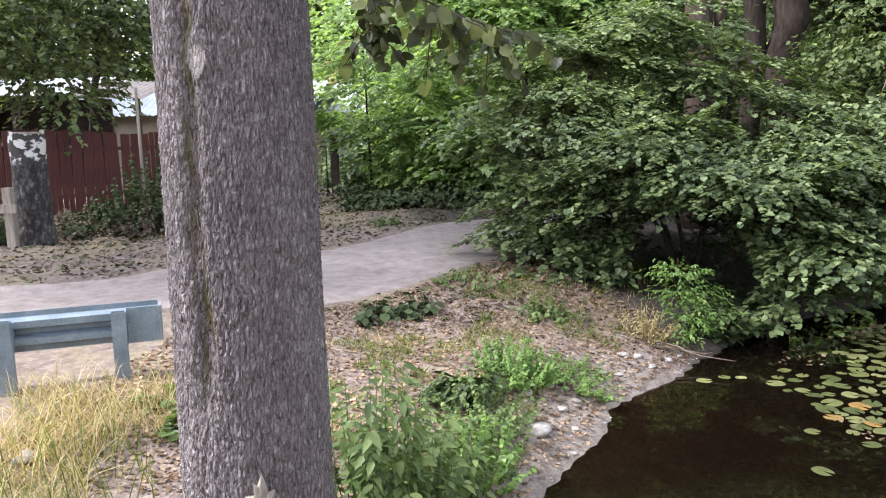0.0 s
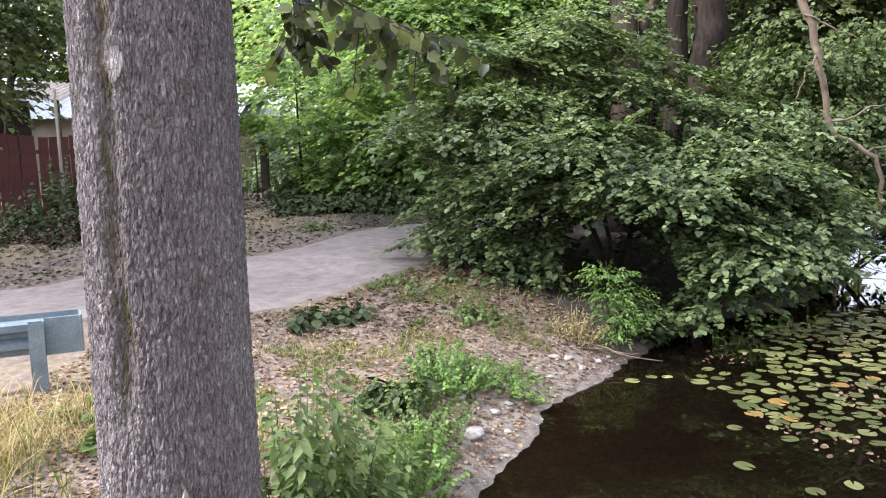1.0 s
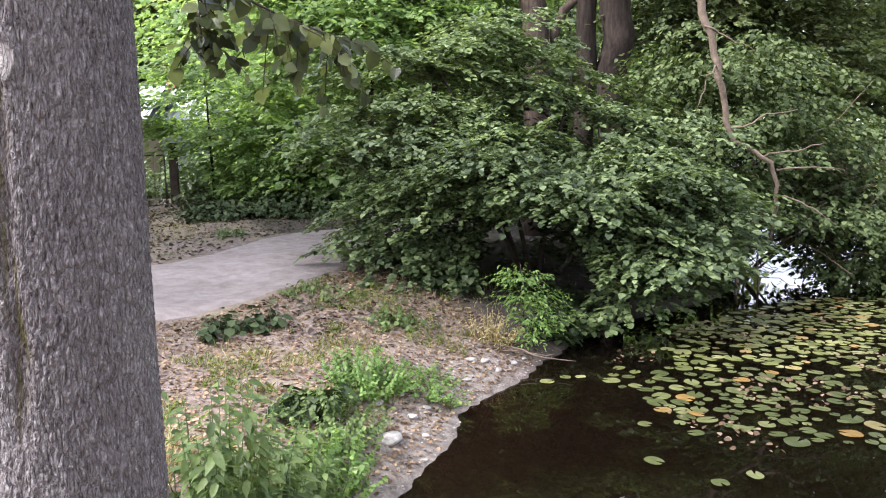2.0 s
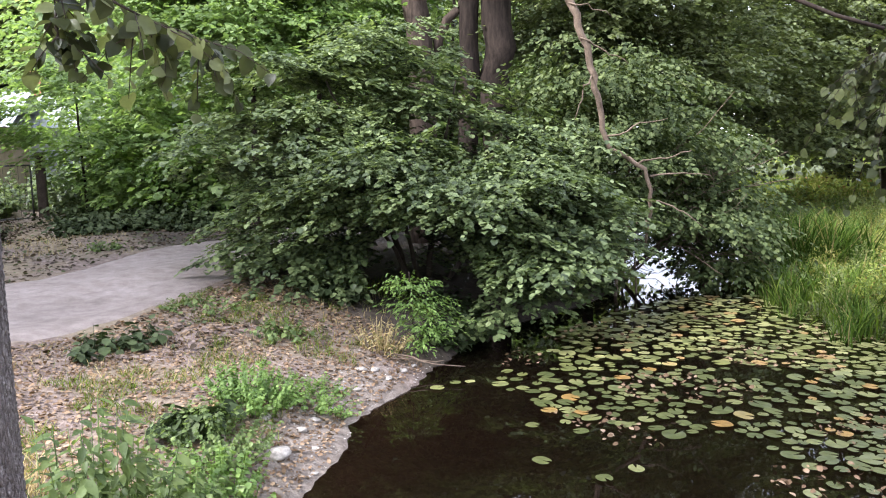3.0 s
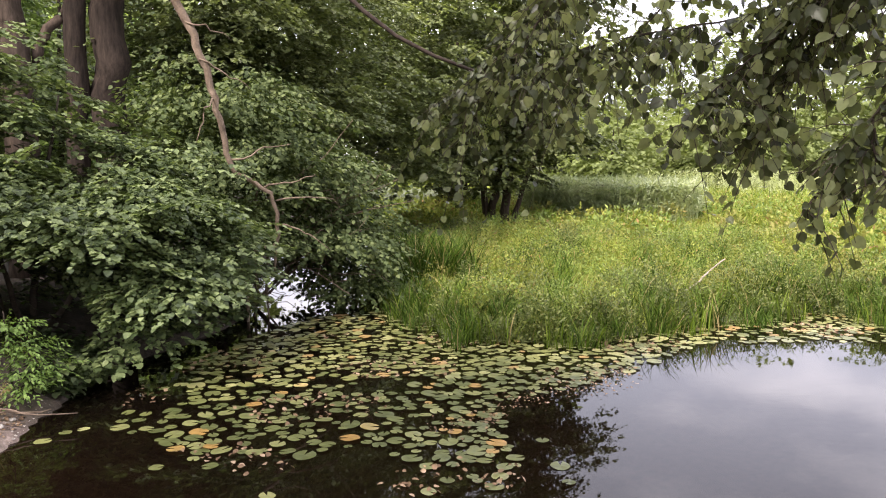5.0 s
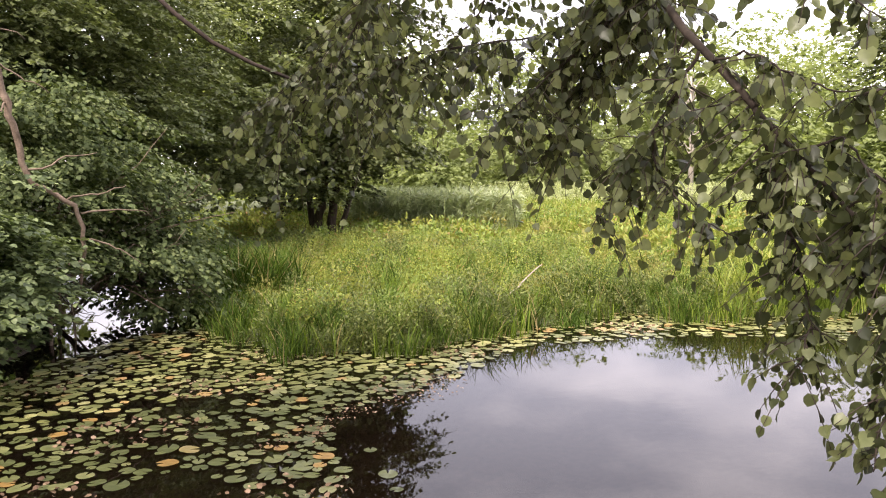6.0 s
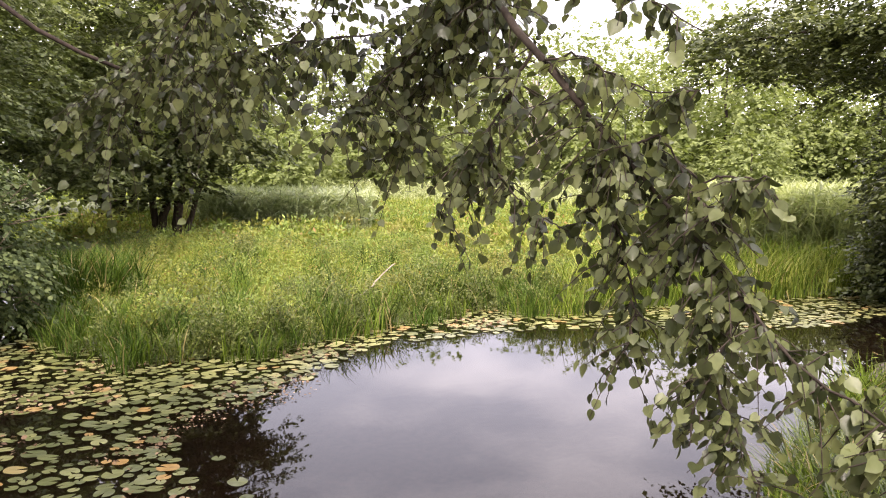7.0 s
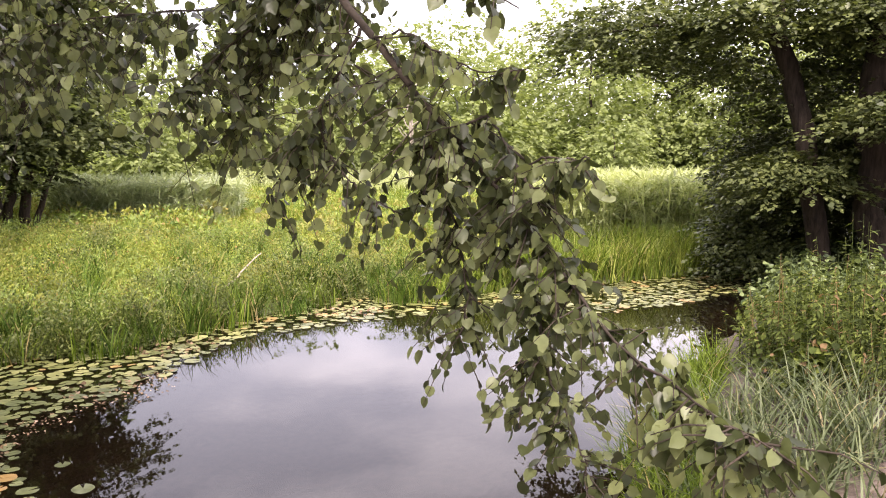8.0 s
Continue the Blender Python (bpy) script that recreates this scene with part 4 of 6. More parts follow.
# tall trees behind the bushes
leafy("young_tree", "fresh green young tree between the hazel and the track", "tree", (1.6, 15.0, 0.5),
      [((1.4, 15.0, 4.4), (1.5, 1.3, 1.5), 2), ((3.2, 15.6, 5.0), (1.4, 1.2, 1.4), 2), ((0.4, 15.6, 5.6), (1.3, 1.2, 1.1), 1)], 5200, 7, 0.115, CHIP, M_ASH, 47,
      [([(1.6, 15.0, 0.3), (1.6, 15.0, 3), (1.8, 15.1, 6)], 0.07, 0.03), ([(2.6, 15.5, 0.3), (2.8, 15.5, 3), (3.2, 15.6, 6)], 0.07, 0.03)], 0.35, 0.4, 0.25, 0.3, fan=24, reach=0.5)
leafy("alder_tree", "tall old tree with grey bark behind the hazel", "tree", (4.5, 14.3, 0.5),
      [((4.0, 16.0, 8.8), (3.0, 2.4, 2.4), 3)], 1200, 9, 0.12, CHIP, M_ALDER_PALE, 33,
      [([(4.5, 14.3, 0.3), (4.45, 14.15, 2.5), (4.42, 14.15, 4.5), (4.3, 14.3, 8)], 0.27, 0.2), ([(4.5, 14.1, 3.5), (4.75, 14.05, 3.9), (4.85, 14.05, 4.3), (5.2, 14.0, 4.75), (5.6, 13.9, 5.4)], 0.1, 0.06)], 0.4, 0.9, 0.25, 0.4, M_BARK_FAR)
leafy("alder_tree", "tall twin-stemmed tree with dark brown bark", "tree", (5.5, 14.0, 0.5),
      [((6.6, 15.8, 8.8), (2.8, 2.4, 2.4), 3), ((7.7, 14.9, 4.9), (1.4, 1.3, 1.5), 2)], 1500, 9, 0.12, CHIP, M_ALDER_PALE, 34,
      [([(5.3, 14.0, 0.3), (5.28, 13.92, 3), (5.3, 13.9, 5), (5.2, 14, 8)], 0.19, 0.15), ([(5.7, 13.9, 0.3), (5.72, 13.77, 3), (5.78, 13.75, 5), (6.0, 13.8, 8)], 0.3, 0.24)], 0.4, 0.9, 0.25, 0.4)
leafy("alder_tree", "dense dark green alder at the water's edge", "tree", (8.4, 15.8, 0.3),
      [((8.6, 14.6, 3.6), (2.0, 1.8, 2.0), 3), ((10.2, 15.8, 4.6), (2.4, 2.2, 2.6), 3), ((9.9, 15.4, 3.4), (1.8, 1.5, 1.2), 2), ((8.0, 14.2, 6.2), (2.4, 2.0, 2.2), 2), ((10.4, 16.5, 7.6), (2.6, 2.4, 2.4), 2)], 9000, 7, 0.11, CHIP, M_ALDER_PALE, 35,
      [([(8.4, 15.8, 0.1), (8.6, 15.5, 3), (9.3, 15.4, 8)], 0.14, 0.06), ([(9.0, 15.4, 7.6), (7.6, 12.0, 6.6), (7.0, 9.4, 4.9), (7.35, 8.5, 3.98), (7.67, 8.11, 3.66), (7.91, 7.93, 3.53), (8.15, 7.7, 3.5)], 0.06, 0.022)], 0.4, 0.4, 0.25, 0.3, fan=24, reach=0.6)
leafy("alder_tree", "leafy grey-green tree by the channel", "tree", (13.5, 19.0, 0.3),
      [((13.0, 18.6, 5.0), (2.6, 2.3, 2.6), 3), ((15.2, 19.4, 6.6), (3.0, 2.8, 3.0), 3), ((12.4, 18.4, 4.2), (2.0, 1.6, 1.5), 2), ((15.6, 18.0, 3.0), (1.6, 1.5, 1.4), 1)], 7000, 7, 0.14, CHIP, M_ALDER_PALE, 36,
      [([(13.5, 19.0, 0.1), (13.6, 18.8, 3), (14, 19, 9)], 0.16, 0.07)], 0.4, 0.5, 0.25, 0.3, M_DEADWOOD, fan=24, reach=0.7)
leafy("willow_tree", "many-stemmed leaning willow at the meadow edge", "tree", (21.2, 20.2, 0.3),
      [((20.0, 21.0, 7.5), (4.2, 4.0, 4.2), 4), ((22.4, 19.6, 7.0), (2.2, 2.2, 2.8), 3), ((18.0, 21.0, 3.6), (2.5, 2.2, 2.4), 2), ((21.0, 20.5, 11), (3.6, 3.4, 3.2), 3), ((22.0, 18.6, 3.6), (1.8, 1.3, 1.2), 1.6), ((20.0, 19.2, 2.6), (1.4, 1.1, 1.0), 1.0)], 9000, 7, 0.17, CHIP, M_ALDER, 37,
      [([(21.0, 20.4, 0), (21.2, 20.2, 2.0), (21.6, 19.8, 5)], 0.16, 0.1), ([(21.3, 20.0, 0), (21.5, 19.9, 2.2), (22.3, 19.2, 5)], 0.17, 0.1), ([(21.1, 20.6, 0), (20.8, 20.6, 2.4), (20.2, 21, 6)], 0.13, 0.08), ([(21.5, 19.8, 0), (21.9, 19.5, 1.8), (22.6, 18.8, 3.6)], 0.1, 0.06)], 0.35, 0.6, 0.3, 0.35, M_BARK_FAR, fan=24, reach=0.9)

# alders on the far right bank
leafy("alder_tree", "dark alder with drooping boughs on the pond bank", "tree", (16.45, -2.3, 0.3),
      [((18.2, -1.2, 5.4), (1.8, 2.6, 2.2), 3), ((16.6, 1.3, 4.7), (1.3, 1.3, 0.7), 0.9), ((18.5, -2.0, 2.6), (1.2, 1.1, 1.3), 1.4), ((18.9, -1.5, 1.2), (0.9, 0.8, 0.85), 1.8), ((19.0, -1.5, 2.3), (0.9, 0.7, 0.7), 1.0), ((18.4, -1.5, 0.8), (0.8, 0.7, 0.6), 1.2), ((16.2, -1.7, 2.2), (0.8, 0.7, 0.5), 0.6), ((16.0, -1.0, 4.9), (1.0, 1.6, 0.5), 0.8), ((17.8, -3.4, 8.0), (2.2, 2.2, 2.2), 2)], 13000, 7, 0.105, CHIP, M_ALDER, 38,
      [([(16.49, -2.26, 0.1), (16.53, -2.02, 1.96), (16.58, -1.69, 3.24), (16.64, -1.24, 5.01), (16.8, -1, 8.5)], 0.2, 0.13), ([(16.64, -1.3, 4.6), (16.6, 0.3, 4.9), (16.5, 2.0, 4.7)], 0.06, 0.015)], 0.3, 0.4, 0.25, 0.25, group="alders on the bank", fan=24, reach=0.7)
leafy("alder_tree", "thick-stemmed dark alder on the pond bank", "tree", (16.32, -3.1, 0.3),
      [((18.2, -4.2, 5.2), (1.8, 2.6, 2.8), 3), ((15.4, -3.4, 3.3), (1.2, 1.0, 0.5), 0.8), ((18.2, -3.4, 2.0), (1.2, 1.4, 1.3), 1.4), ((18.4, -2.6, 1.4), (1.2, 1.2, 1.1), 1), ((15.6, -2.9, 4.9), (1.0, 1.2, 0.5), 0.7)], 8500, 7, 0.1, CHIP, M_ALDER, 39,
      [([(16.32, -3.11, 0.1), (16.36, -2.95, 1.6), (16.38, -2.84, 2.74), (16.4, -2.9, 8)], 0.3, 0.16)], 0.3, 0.4, 0.25, 0.25, group="alders on the bank", fan=24, reach=0.7)
leafy("alder_tree", "leaning dark alder behind the bank", "tree", (17.0, -5.6, 0.3),
      [((17.0, -6, 5), (2.6, 2.4, 3.5), 1)], 800, 9, 0.16, LEAF, M_ALDER, 40, [([(17.0, -5.6, 0.1), (16.9, -5.5, 4), (17, -5.6, 8)], 0.22, 0.14)], 0.3, 0.4, 0.25, 0.25, group="alders on the bank", fan=24, reach=0.7)

# crowns overhead, out of view: the linden's own, and a maple added for shade
rng = np.random.default_rng(45)
cb, cw = lobes(rng, [((1.3, 2.6, 7.3), (4.4, 4.4, 2.2), 3), ((-1.6, 5.6, 8.8), (3.0, 3.0, 1.8), 1)], 1000, 0.3)
cp, cr = sprays(rng, cb, cw, 0.8 * rng.uniform(0.6, 1.4, len(cb)), 10, 0.3, 0.8, 0.4)
tagged(scatter("crown", LEAF, cp - LINDEN_BASE, cr, 0.16 * rng.uniform(0.6, 1.2, len(cp)), M_LINDEN, linden), kind="stuff")
# unseen tree, added only to keep light off the track
leafy("maple_tree", "unseen maple added beyond the guardrail to shade the track", "tree", (-8.6, 8.0, 0.5),
      [((-8.2, 10.5, 8.6), (4.6, 4.6, 2.4), 3), ((-6.4, 14.5, 8.8), (3.2, 3.6, 2.0), 2)], 1900, 10, 0.19, LEAF, M_LINDEN, 46,
      [([(-8.6, 8.0, 0.3), (-8.4, 8.3, 4), (-7, 10.5, 8)], 0.25, 0.1)], 0.3, 0.9, 0.3, 0.4)

# ---- garden side: fence, gate, sheds ----


def build_fence():
    f = empty("board_fence", (-9.6, 15.1, 0.55))
    tagged(f, "red-brown painted wooden board fence, weathered, with narrow gaps", "fence")
    a, b = np.array((-11.5, 12.6)), np.array((-5.2, 21.2))
    d = (b - a) / np.linalg.norm(b - a)
    L = float(np.linalg.norm(b - a))
    yaw = math.degrees(math.atan2(d[1], d[0]))
    rng = np.random.default_rng(51)
    n = int(L / 0.125)
    kinds = []
    for k in range(5):
        h = 1.84 + rng.uniform(-0.025, 0.02)
        bm = box(-0.057, -0.011, 0.02, 0.057, 0.011, h, 0.004)
        me = bpy.data.meshes.new("board")
        bm.to_mesh(me)
        bm.free()
        me.materials.append(M_FENCE)
        kinds.append(me)
    for i in range(n):
        p = a + d * (i + 0.5) * 0.125
        ob = new("board", kinds[int(rng.integers(5))])
        ob.parent = f
        ob.matrix_local = Matrix.Translation((p[0] + 9.6, p[1] - 15.1, float(height(p[0], p[1])) - 0.55)) @ pose(0, 0, 0, 0, rng.normal(0, 0.6), yaw)
    for z in (0.45, 1.45):
        bm = box(0, 0.013, z, L, 0.06, z + 0.08)
        bmesh.ops.transform(bm, matrix=Matrix.Translation((a[0] + 9.6, a[1] - 15.1, 0)) @ pose(0, 0, 0, 0, 0, yaw), verts=bm.verts)
        part("rail", bm, M_FENCE, f)


def build_gate():
    post = empty("gate_post", (-3.34, 21.45, 0.5))
    tagged(post, "square brown concrete gate post", "post")
    bm = box(-0.1, -0.09, 0, 0.1, 0.09, 1.72, 0.012)
    part("shaft", bm, M_CONCRETE, post)
    g = empty("garden_gate", (-4.05, 21.2, 0.55))
    tagged(g, "dark metal tube garden gate with open frame", "gate")
    lines = [((-0.62, 0, 0), (-0.62, 0, 1.42), 0.05), ((0.5, 0.18, 0.05), (0.5, 0.18, 1.36), 0.022), ((-0.6, 0, 1.36), (0.5, 0.18, 1.36), 0.02), ((-0.6, 0, 0.07), (0.5, 0.18, 0.07), 0.022), ((-0.5, 0.01, 0.07), (-0.5, 0.01, 1.36), 0.022)]
    for k, (p, q, r) in enumerate(lines):
        tubes("gate_post_tube" if k == 0 else "tube", [([p, q], [r, r])], M_DARKMETAL, g, "", 8)
    for k in range(6):
        x = -0.4 + 0.16 * k
        tubes("wire", [([(x, 0.02 + 0.027 * k, 0.07), (x, 0.02 + 0.027 * k, 1.36)], [0.004, 0.004])], M_DARKMETAL, g, "", 5)


def corrugated(w, d, waves, depth):
    """A waved sheet w wide, d deep, ribs along the depth."""
    n = waves * 6
    verts, faces = [], []
    for i in range(n + 1):
        z = depth * math.sin(2 * math.pi * i / 6)
        for y in (0, d):
            for t in (0, -0.006):
                verts.append((w * i / n, y, z + t))
    for i in range(n):
        o, q = i * 4, i * 4 + 4
        faces += [(o, q, q + 2, o + 2), (o + 1, o + 3, q + 3, q + 1), (o, o + 1, q + 1, q), (o + 2, q + 2, q + 3, o + 3)]
    me = bpy.data.meshes.new("roof_sheet")
    me.from_pydata(verts, [], faces)
    return me


def build_sheds():
    s = empty("garden_shed", (-11.5, 23.6, 0.55))
    tagged(s, "dark open garden shed with pale and brown corrugated roofing", "shed")
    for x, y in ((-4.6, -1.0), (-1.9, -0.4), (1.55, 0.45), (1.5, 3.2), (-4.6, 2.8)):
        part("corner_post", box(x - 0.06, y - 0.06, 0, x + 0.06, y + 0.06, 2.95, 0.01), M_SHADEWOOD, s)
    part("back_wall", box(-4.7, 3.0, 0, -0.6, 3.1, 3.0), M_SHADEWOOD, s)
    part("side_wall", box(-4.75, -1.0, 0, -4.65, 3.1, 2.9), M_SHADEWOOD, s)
    for k in range(4):
        part("plank", box(-4.4 + k * 1.1, 0.2 + 0.1 * k, 1.3 + 0.22 * (k % 3), -3.4 + k * 1.1, 0.32 + 0.1 * k, 1.5 + 0.22 * (k % 3), 0.01), M_GREYWOOD, s)
    r1 = link_mesh("roof_sheet", corrugated(4.8, 4.4, 24, 0.018), M_ROOFSHEET, s, "pale grey roofing sheet")
    r1.matrix_local = pose(-4.9, -1.2, 3.0, 10, 0, 5)
    r2 = link_mesh("roof_sheet", corrugated(2.3, 3.4, 12, 0.03), M_CORRUGATED, s, "brown corrugated roofing sheet")
    r2.matrix_local = pose(-0.35, -0.35, 2.98, 11, 3, 8)
    h = empty("garden_house", (-12.5, 33.0, 0.55))
    tagged(h, "low beige plastered house with a pale roof", "house")
    part("wall", box(-5, 0, 0, 5.2, 6, 2.6), M_PLASTER, h)
    for x in (0.5, 3.4):
        wn_ = part("window", box(x, -0.05, 1.1, x + 1.0, 0.04, 2.2, 0.01), M_ROOFSHEET, h)
        part("pane", box(x + 0.1, -0.07, 1.2, x + 0.9, -0.052, 2.1), M_DARKMETAL, wn_)
    rf = link_mesh("roof", corrugated(11.5, 4.2, 40, 0.02), M_ROOFSHEET, h)
    rf.matrix_local = pose(-5.6, -0.6, 2.55, 22, 0, 0)
    rb = link_mesh("roof", corrugated(11.5, 4.2, 40, 0.02), M_ROOFSHEET, h)
    rb.matrix_local = pose(5.9, 6.9, 2.55, 22, 0, 180)
    h2 = empty("garden_house", (-5.2, 37.6, 0.55))
    tagged(h2, "low house with a white metal roof behind the trees", "house")
    part("wall", box(-3.2, 0.3, 0, 3.4, 6, 2.75), M_ROOFSHEET, h2)
    rf = link_mesh("roof", corrugated(7.8, 3.6, 22, 0.02), M_ROOFSHEET, h2)
    rf.matrix_local = pose(-3.7, -0.2, 2.6, 28, 0, 0)
    rb = link_mesh("roof", corrugated(7.8, 3.6, 22, 0.02), M_ROOFSHEET, h2)
    rb.matrix_local = pose(4.1, 6.2, 2.6, 28, 0, 180)
    part("chimney", box(-2.4, 2.6, 4.0, -1.9, 3.1, 5.2, 0.02), plain_mat("brick_red", (0.4, 0.17, 0.1), (0.5, 0.24, 0.15), 0.9), h2)
    pl = empty("metal_pole", (-6.3, 16.3, 0.55))
    tagged(pl, "thin grey metal pole standing at the fence", "pole")
    tubes("shaft", [([(0, 0, 0), (-0.01, 0, 1.5), (-0.02, 0.02, 2.75)], [0.035, 0.033, 0.03])], M_GREYWOOD, pl, "", 10)


def build_stump():
    st = empty("birch_stump", (-6.53, 12.75, 0.45))
    tagged(st, "tall cut birch stump, blackened bark with white flakes", "stump")
    m, nt, b, _ = nodes_of("birch_bark")
    spots = noise_node(nt, 5.5, 4, 0.6, (1, 1, 1.3))
    # the white bark is left in flakes round the top alone
    tc = nt.nodes.new("ShaderNodeTexCoord")
    up = nt.nodes.new("ShaderNodeSeparateXYZ")
    nt.links.new(tc.outputs["Object"], up.inputs["Vector"])
    span = nt.nodes.new("ShaderNodeMapRange")
    span.inputs["From Min"].default_value, span.inputs["From Max"].default_value = 1.45, 1.55
    nt.links.new(up.outputs["Z"], span.inputs["Value"])
    dark = ramp_node(nt, [(0.42, (0.012, 0.01, 0.009)), (0.55, (0.05, 0.044, 0.04)), (0.68, (0.17, 0.155, 0.145))], noise_node(nt, 14, 6, 0.7, (1, 1, 0.6)))
    flakes = ramp_node(nt, [(0.5, (0.04, 0.035, 0.032)), (0.55, (0.58, 0.56, 0.54))], spots)
    col = mix_node(nt, 'MIX', span.outputs["Result"], dark, flakes)
    nt.links.new(col, b.inputs["Base Color"])
    b.inputs["Roughness"].default_value = 0.85
    bump_into(nt, b, noise_node(nt, 22, 4), 0.8, 0.02)
    rng = np.random.default_rng(61)
    seg, rows = 40, 50
    verts = []
    for i in range(rows):
        z = 1.97 * i / (rows - 1)
        for k in range(seg):
            a = 2 * math.pi * k / seg
            r = 0.27 + 0.06 * math.exp(-z / 0.25) + 0.02 * noise.noise(Vector((math.cos(a) * 2, math.sin(a) * 2, z * 3))) + 0.012 * noise.noise(Vector((math.cos(a) * 8, math.sin(a) * 8, z * 9)))
            verts.append((r * math.cos(a), r * math.sin(a), z + (0.03 * math.sin(a * 2) if i == rows - 1 else 0)))
    faces = [(i * seg + k, i * seg + (k + 1) % seg, (i + 1) * seg + (k + 1) % seg, (i + 1) * seg + k) for i in range(rows - 1) for k in range(seg)]
    me = bpy.data.meshes.new("shaft")
    me.from_pydata(verts, [], faces)
    link_mesh("shaft", me, m, st, "", True)
    bm = bmesh.new()
    bmesh.ops.create_cone(bm, cap_ends=True, segments=30, radius1=0.26, radius2=0.25, depth=0.03, matrix=Matrix.Translation((0, 0, 1.965)))
    part("cut_face", bm, M_GREYWOOD, st, "beige sawn top")
    bd = empty("wooden_barrier", (-6.58, 12.2, 0.45))
    tagged(bd, "short weathered wooden post with a cross board", "barrier")
    part("post", box(-0.07, -0.06, 0, 0.07, 0.06, 1.12, 0.01), M_GREYWOOD, bd)
    part("post", box(-0.95, -0.06, 0, -0.81, 0.06, 1.05, 0.01), M_GREYWOOD, bd)
    part("cross_board", box(-1.1, -0.1, 0.72, 0.16, -0.062, 0.86, 0.006), M_GREYWOOD, bd)


def build_guardrail():
    g = empty("guardrail", (-1.58, 5.85, 0.5))
    tagged(g, "galvanised steel guardrail end on two posts in dry grass", "guardrail")
    d = np.array((-0.62, -0.27))
    d /= np.linalg.norm(d)
    yaw = math.degrees(math.atan2(d[1], d[0]))
    turn = pose(0, 0, 0, 0, 0, yaw)

    def put(name, bm, label=""):
        bmesh.ops.transform(bm, matrix=turn, verts=bm.verts)
        return part(name, bm, M_ZINC, g, label)

    # local x runs along the rail away from its end, local y points to the road
    for x in (0.05, 0.8, 2.1):
        bm = bmesh.new()
        prof = [(-0.05, -0.04), (0.05, -0.04), (0.05, -0.034), (-0.044, -0.034), (-0.044, 0.034), (0.05, 0.034), (0.05, 0.04), (-0.05, 0.04)]
        lo = [bm.verts.new((x + p, q, -0.3)) for p, q in prof]
        hi = [bm.verts.new((x + p, q, 0.585)) for p, q in prof]
        for i in range(8):
            j = (i + 1) % 8
            bm.faces.new((lo[i], lo[j], hi[j], hi[i]))
        bm.faces.new(hi)
        bm.faces.new(lo[::-1])
        bmesh.ops.recalc_face_normals(bm, faces=bm.faces[:])
        put("post", bm)
    # the folded beam: two bulges with a groove between
    prof = [(0.0, 0.0), (0.0, 0.04), (-0.075, 0.065), (-0.075, 0.11), (0.0, 0.135), (0.0, 0.165), (-0.075, 0.19), (-0.075, 0.24), (0.0, 0.262), (0.0, 0.3)]
    bm = bmesh.new()
    t = 0.005
    rows = []
    for x in (-0.22, 4.0):
        rows.append([bm.verts.new((x, -0.2 - q, 0.31 + z)) for q, z in prof] + [bm.verts.new((x, -0.2 - q - t, 0.31 + z)) for q, z in reversed(prof)])
    n = len(rows[0])
    for i in range(n):
        j = (i + 1) % n
        bm.faces.new((rows[0][i], rows[0][j], rows[1][j], rows[1][i]))
    bmesh.ops.recalc_face_normals(bm, faces=bm.faces[:])
    put("beam", bm)
    bm = box(-0.245, -0.205, 0.33, -0.232, -0.046, 0.6, 0.004)
    put("end_plate", bm)
    bm = box(-0.23, -0.06, 0.33, 0.0, -0.046, 0.6, 0.004)
    put("end_cap", bm, "folded sheet end cap")
    for x in (0.05, 0.8, 2.1):
        put("spacer", box(x - 0.04, -0.2, 0.36, x + 0.04, -0.042, 0.52, 0.004))
        for z in (0.4, 0.5):
            bm = bmesh.new()
            bmesh.ops.create_cone(bm, cap_ends=True, segments=6, radius1=0.014, radius2=0.014, depth=0.02, matrix=Matrix.Translation((x, -0.205, z)) @ Matrix.Rotation(math.pi / 2, 4, 'X'))
            put("bolt", bm)


build_fence()
build_gate()
build_sheds()
build_stump()
build_guardrail()

# ---- plants on the bank ----


def pick(rng, n, x0, x1, y0, y1, test=None):
    """n random places on the ground in a rectangle, kept where test says so."""
    out = []
    have = 0
    while have < n:
        p = np.stack([rng.uniform(x0, x1, n * 2), rng.uniform(y0, y1, n * 2)], -1)
        if test is not None:
            p = p[test(p[:, 0], p[:, 1])]
        out.append(p)
        have += len(p)
        if have == 0:
            break
    p = np.concatenate(out)[:n]
    return np.column_stack([p, height(p[:, 0], p[:, 1])])


def on_road(x, y):
    """True inside the track's outline."""
    ring = np.concatenate([ROAD_NEAR, ROAD_FAR[::-1]])
    a, b = ring, np.roll(ring, -1, 0)
    inside = np.zeros(len(x), bool)
    for (ax, ay), (bx, by) in zip(a, b):
        cut = (ay > y) != (by > y)
        with np.errstate(divide='ignore', invalid='ignore'):
            inside ^= cut & (x < ax + (y - ay) / (by - ay) * (bx - ax))
    return inside


def grass(name, label, at, mat, pos, h, w, lean, seed, shape=BLADE, category="grass", top=True):
    rng = np.random.default_rng(seed)
    n = len(pos)
    rot = turns(rng.uniform(0, 2 * math.pi, n), -np.abs(rng.normal(0, lean, n)), rng.normal(0, lean * 0.5, n))
    hh = h * rng.uniform(0.55, 1.2, n) if np.isscalar(h) else h * rng.uniform(0.7, 1.15, n)
    size = np.stack([np.full(n, w) * rng.uniform(0.7, 1.3, n), hh, hh], -1)
    ob = scatter(name, shape, pos, rot, size, mat)
    return tagged(ob, label, category, "", "stuff")


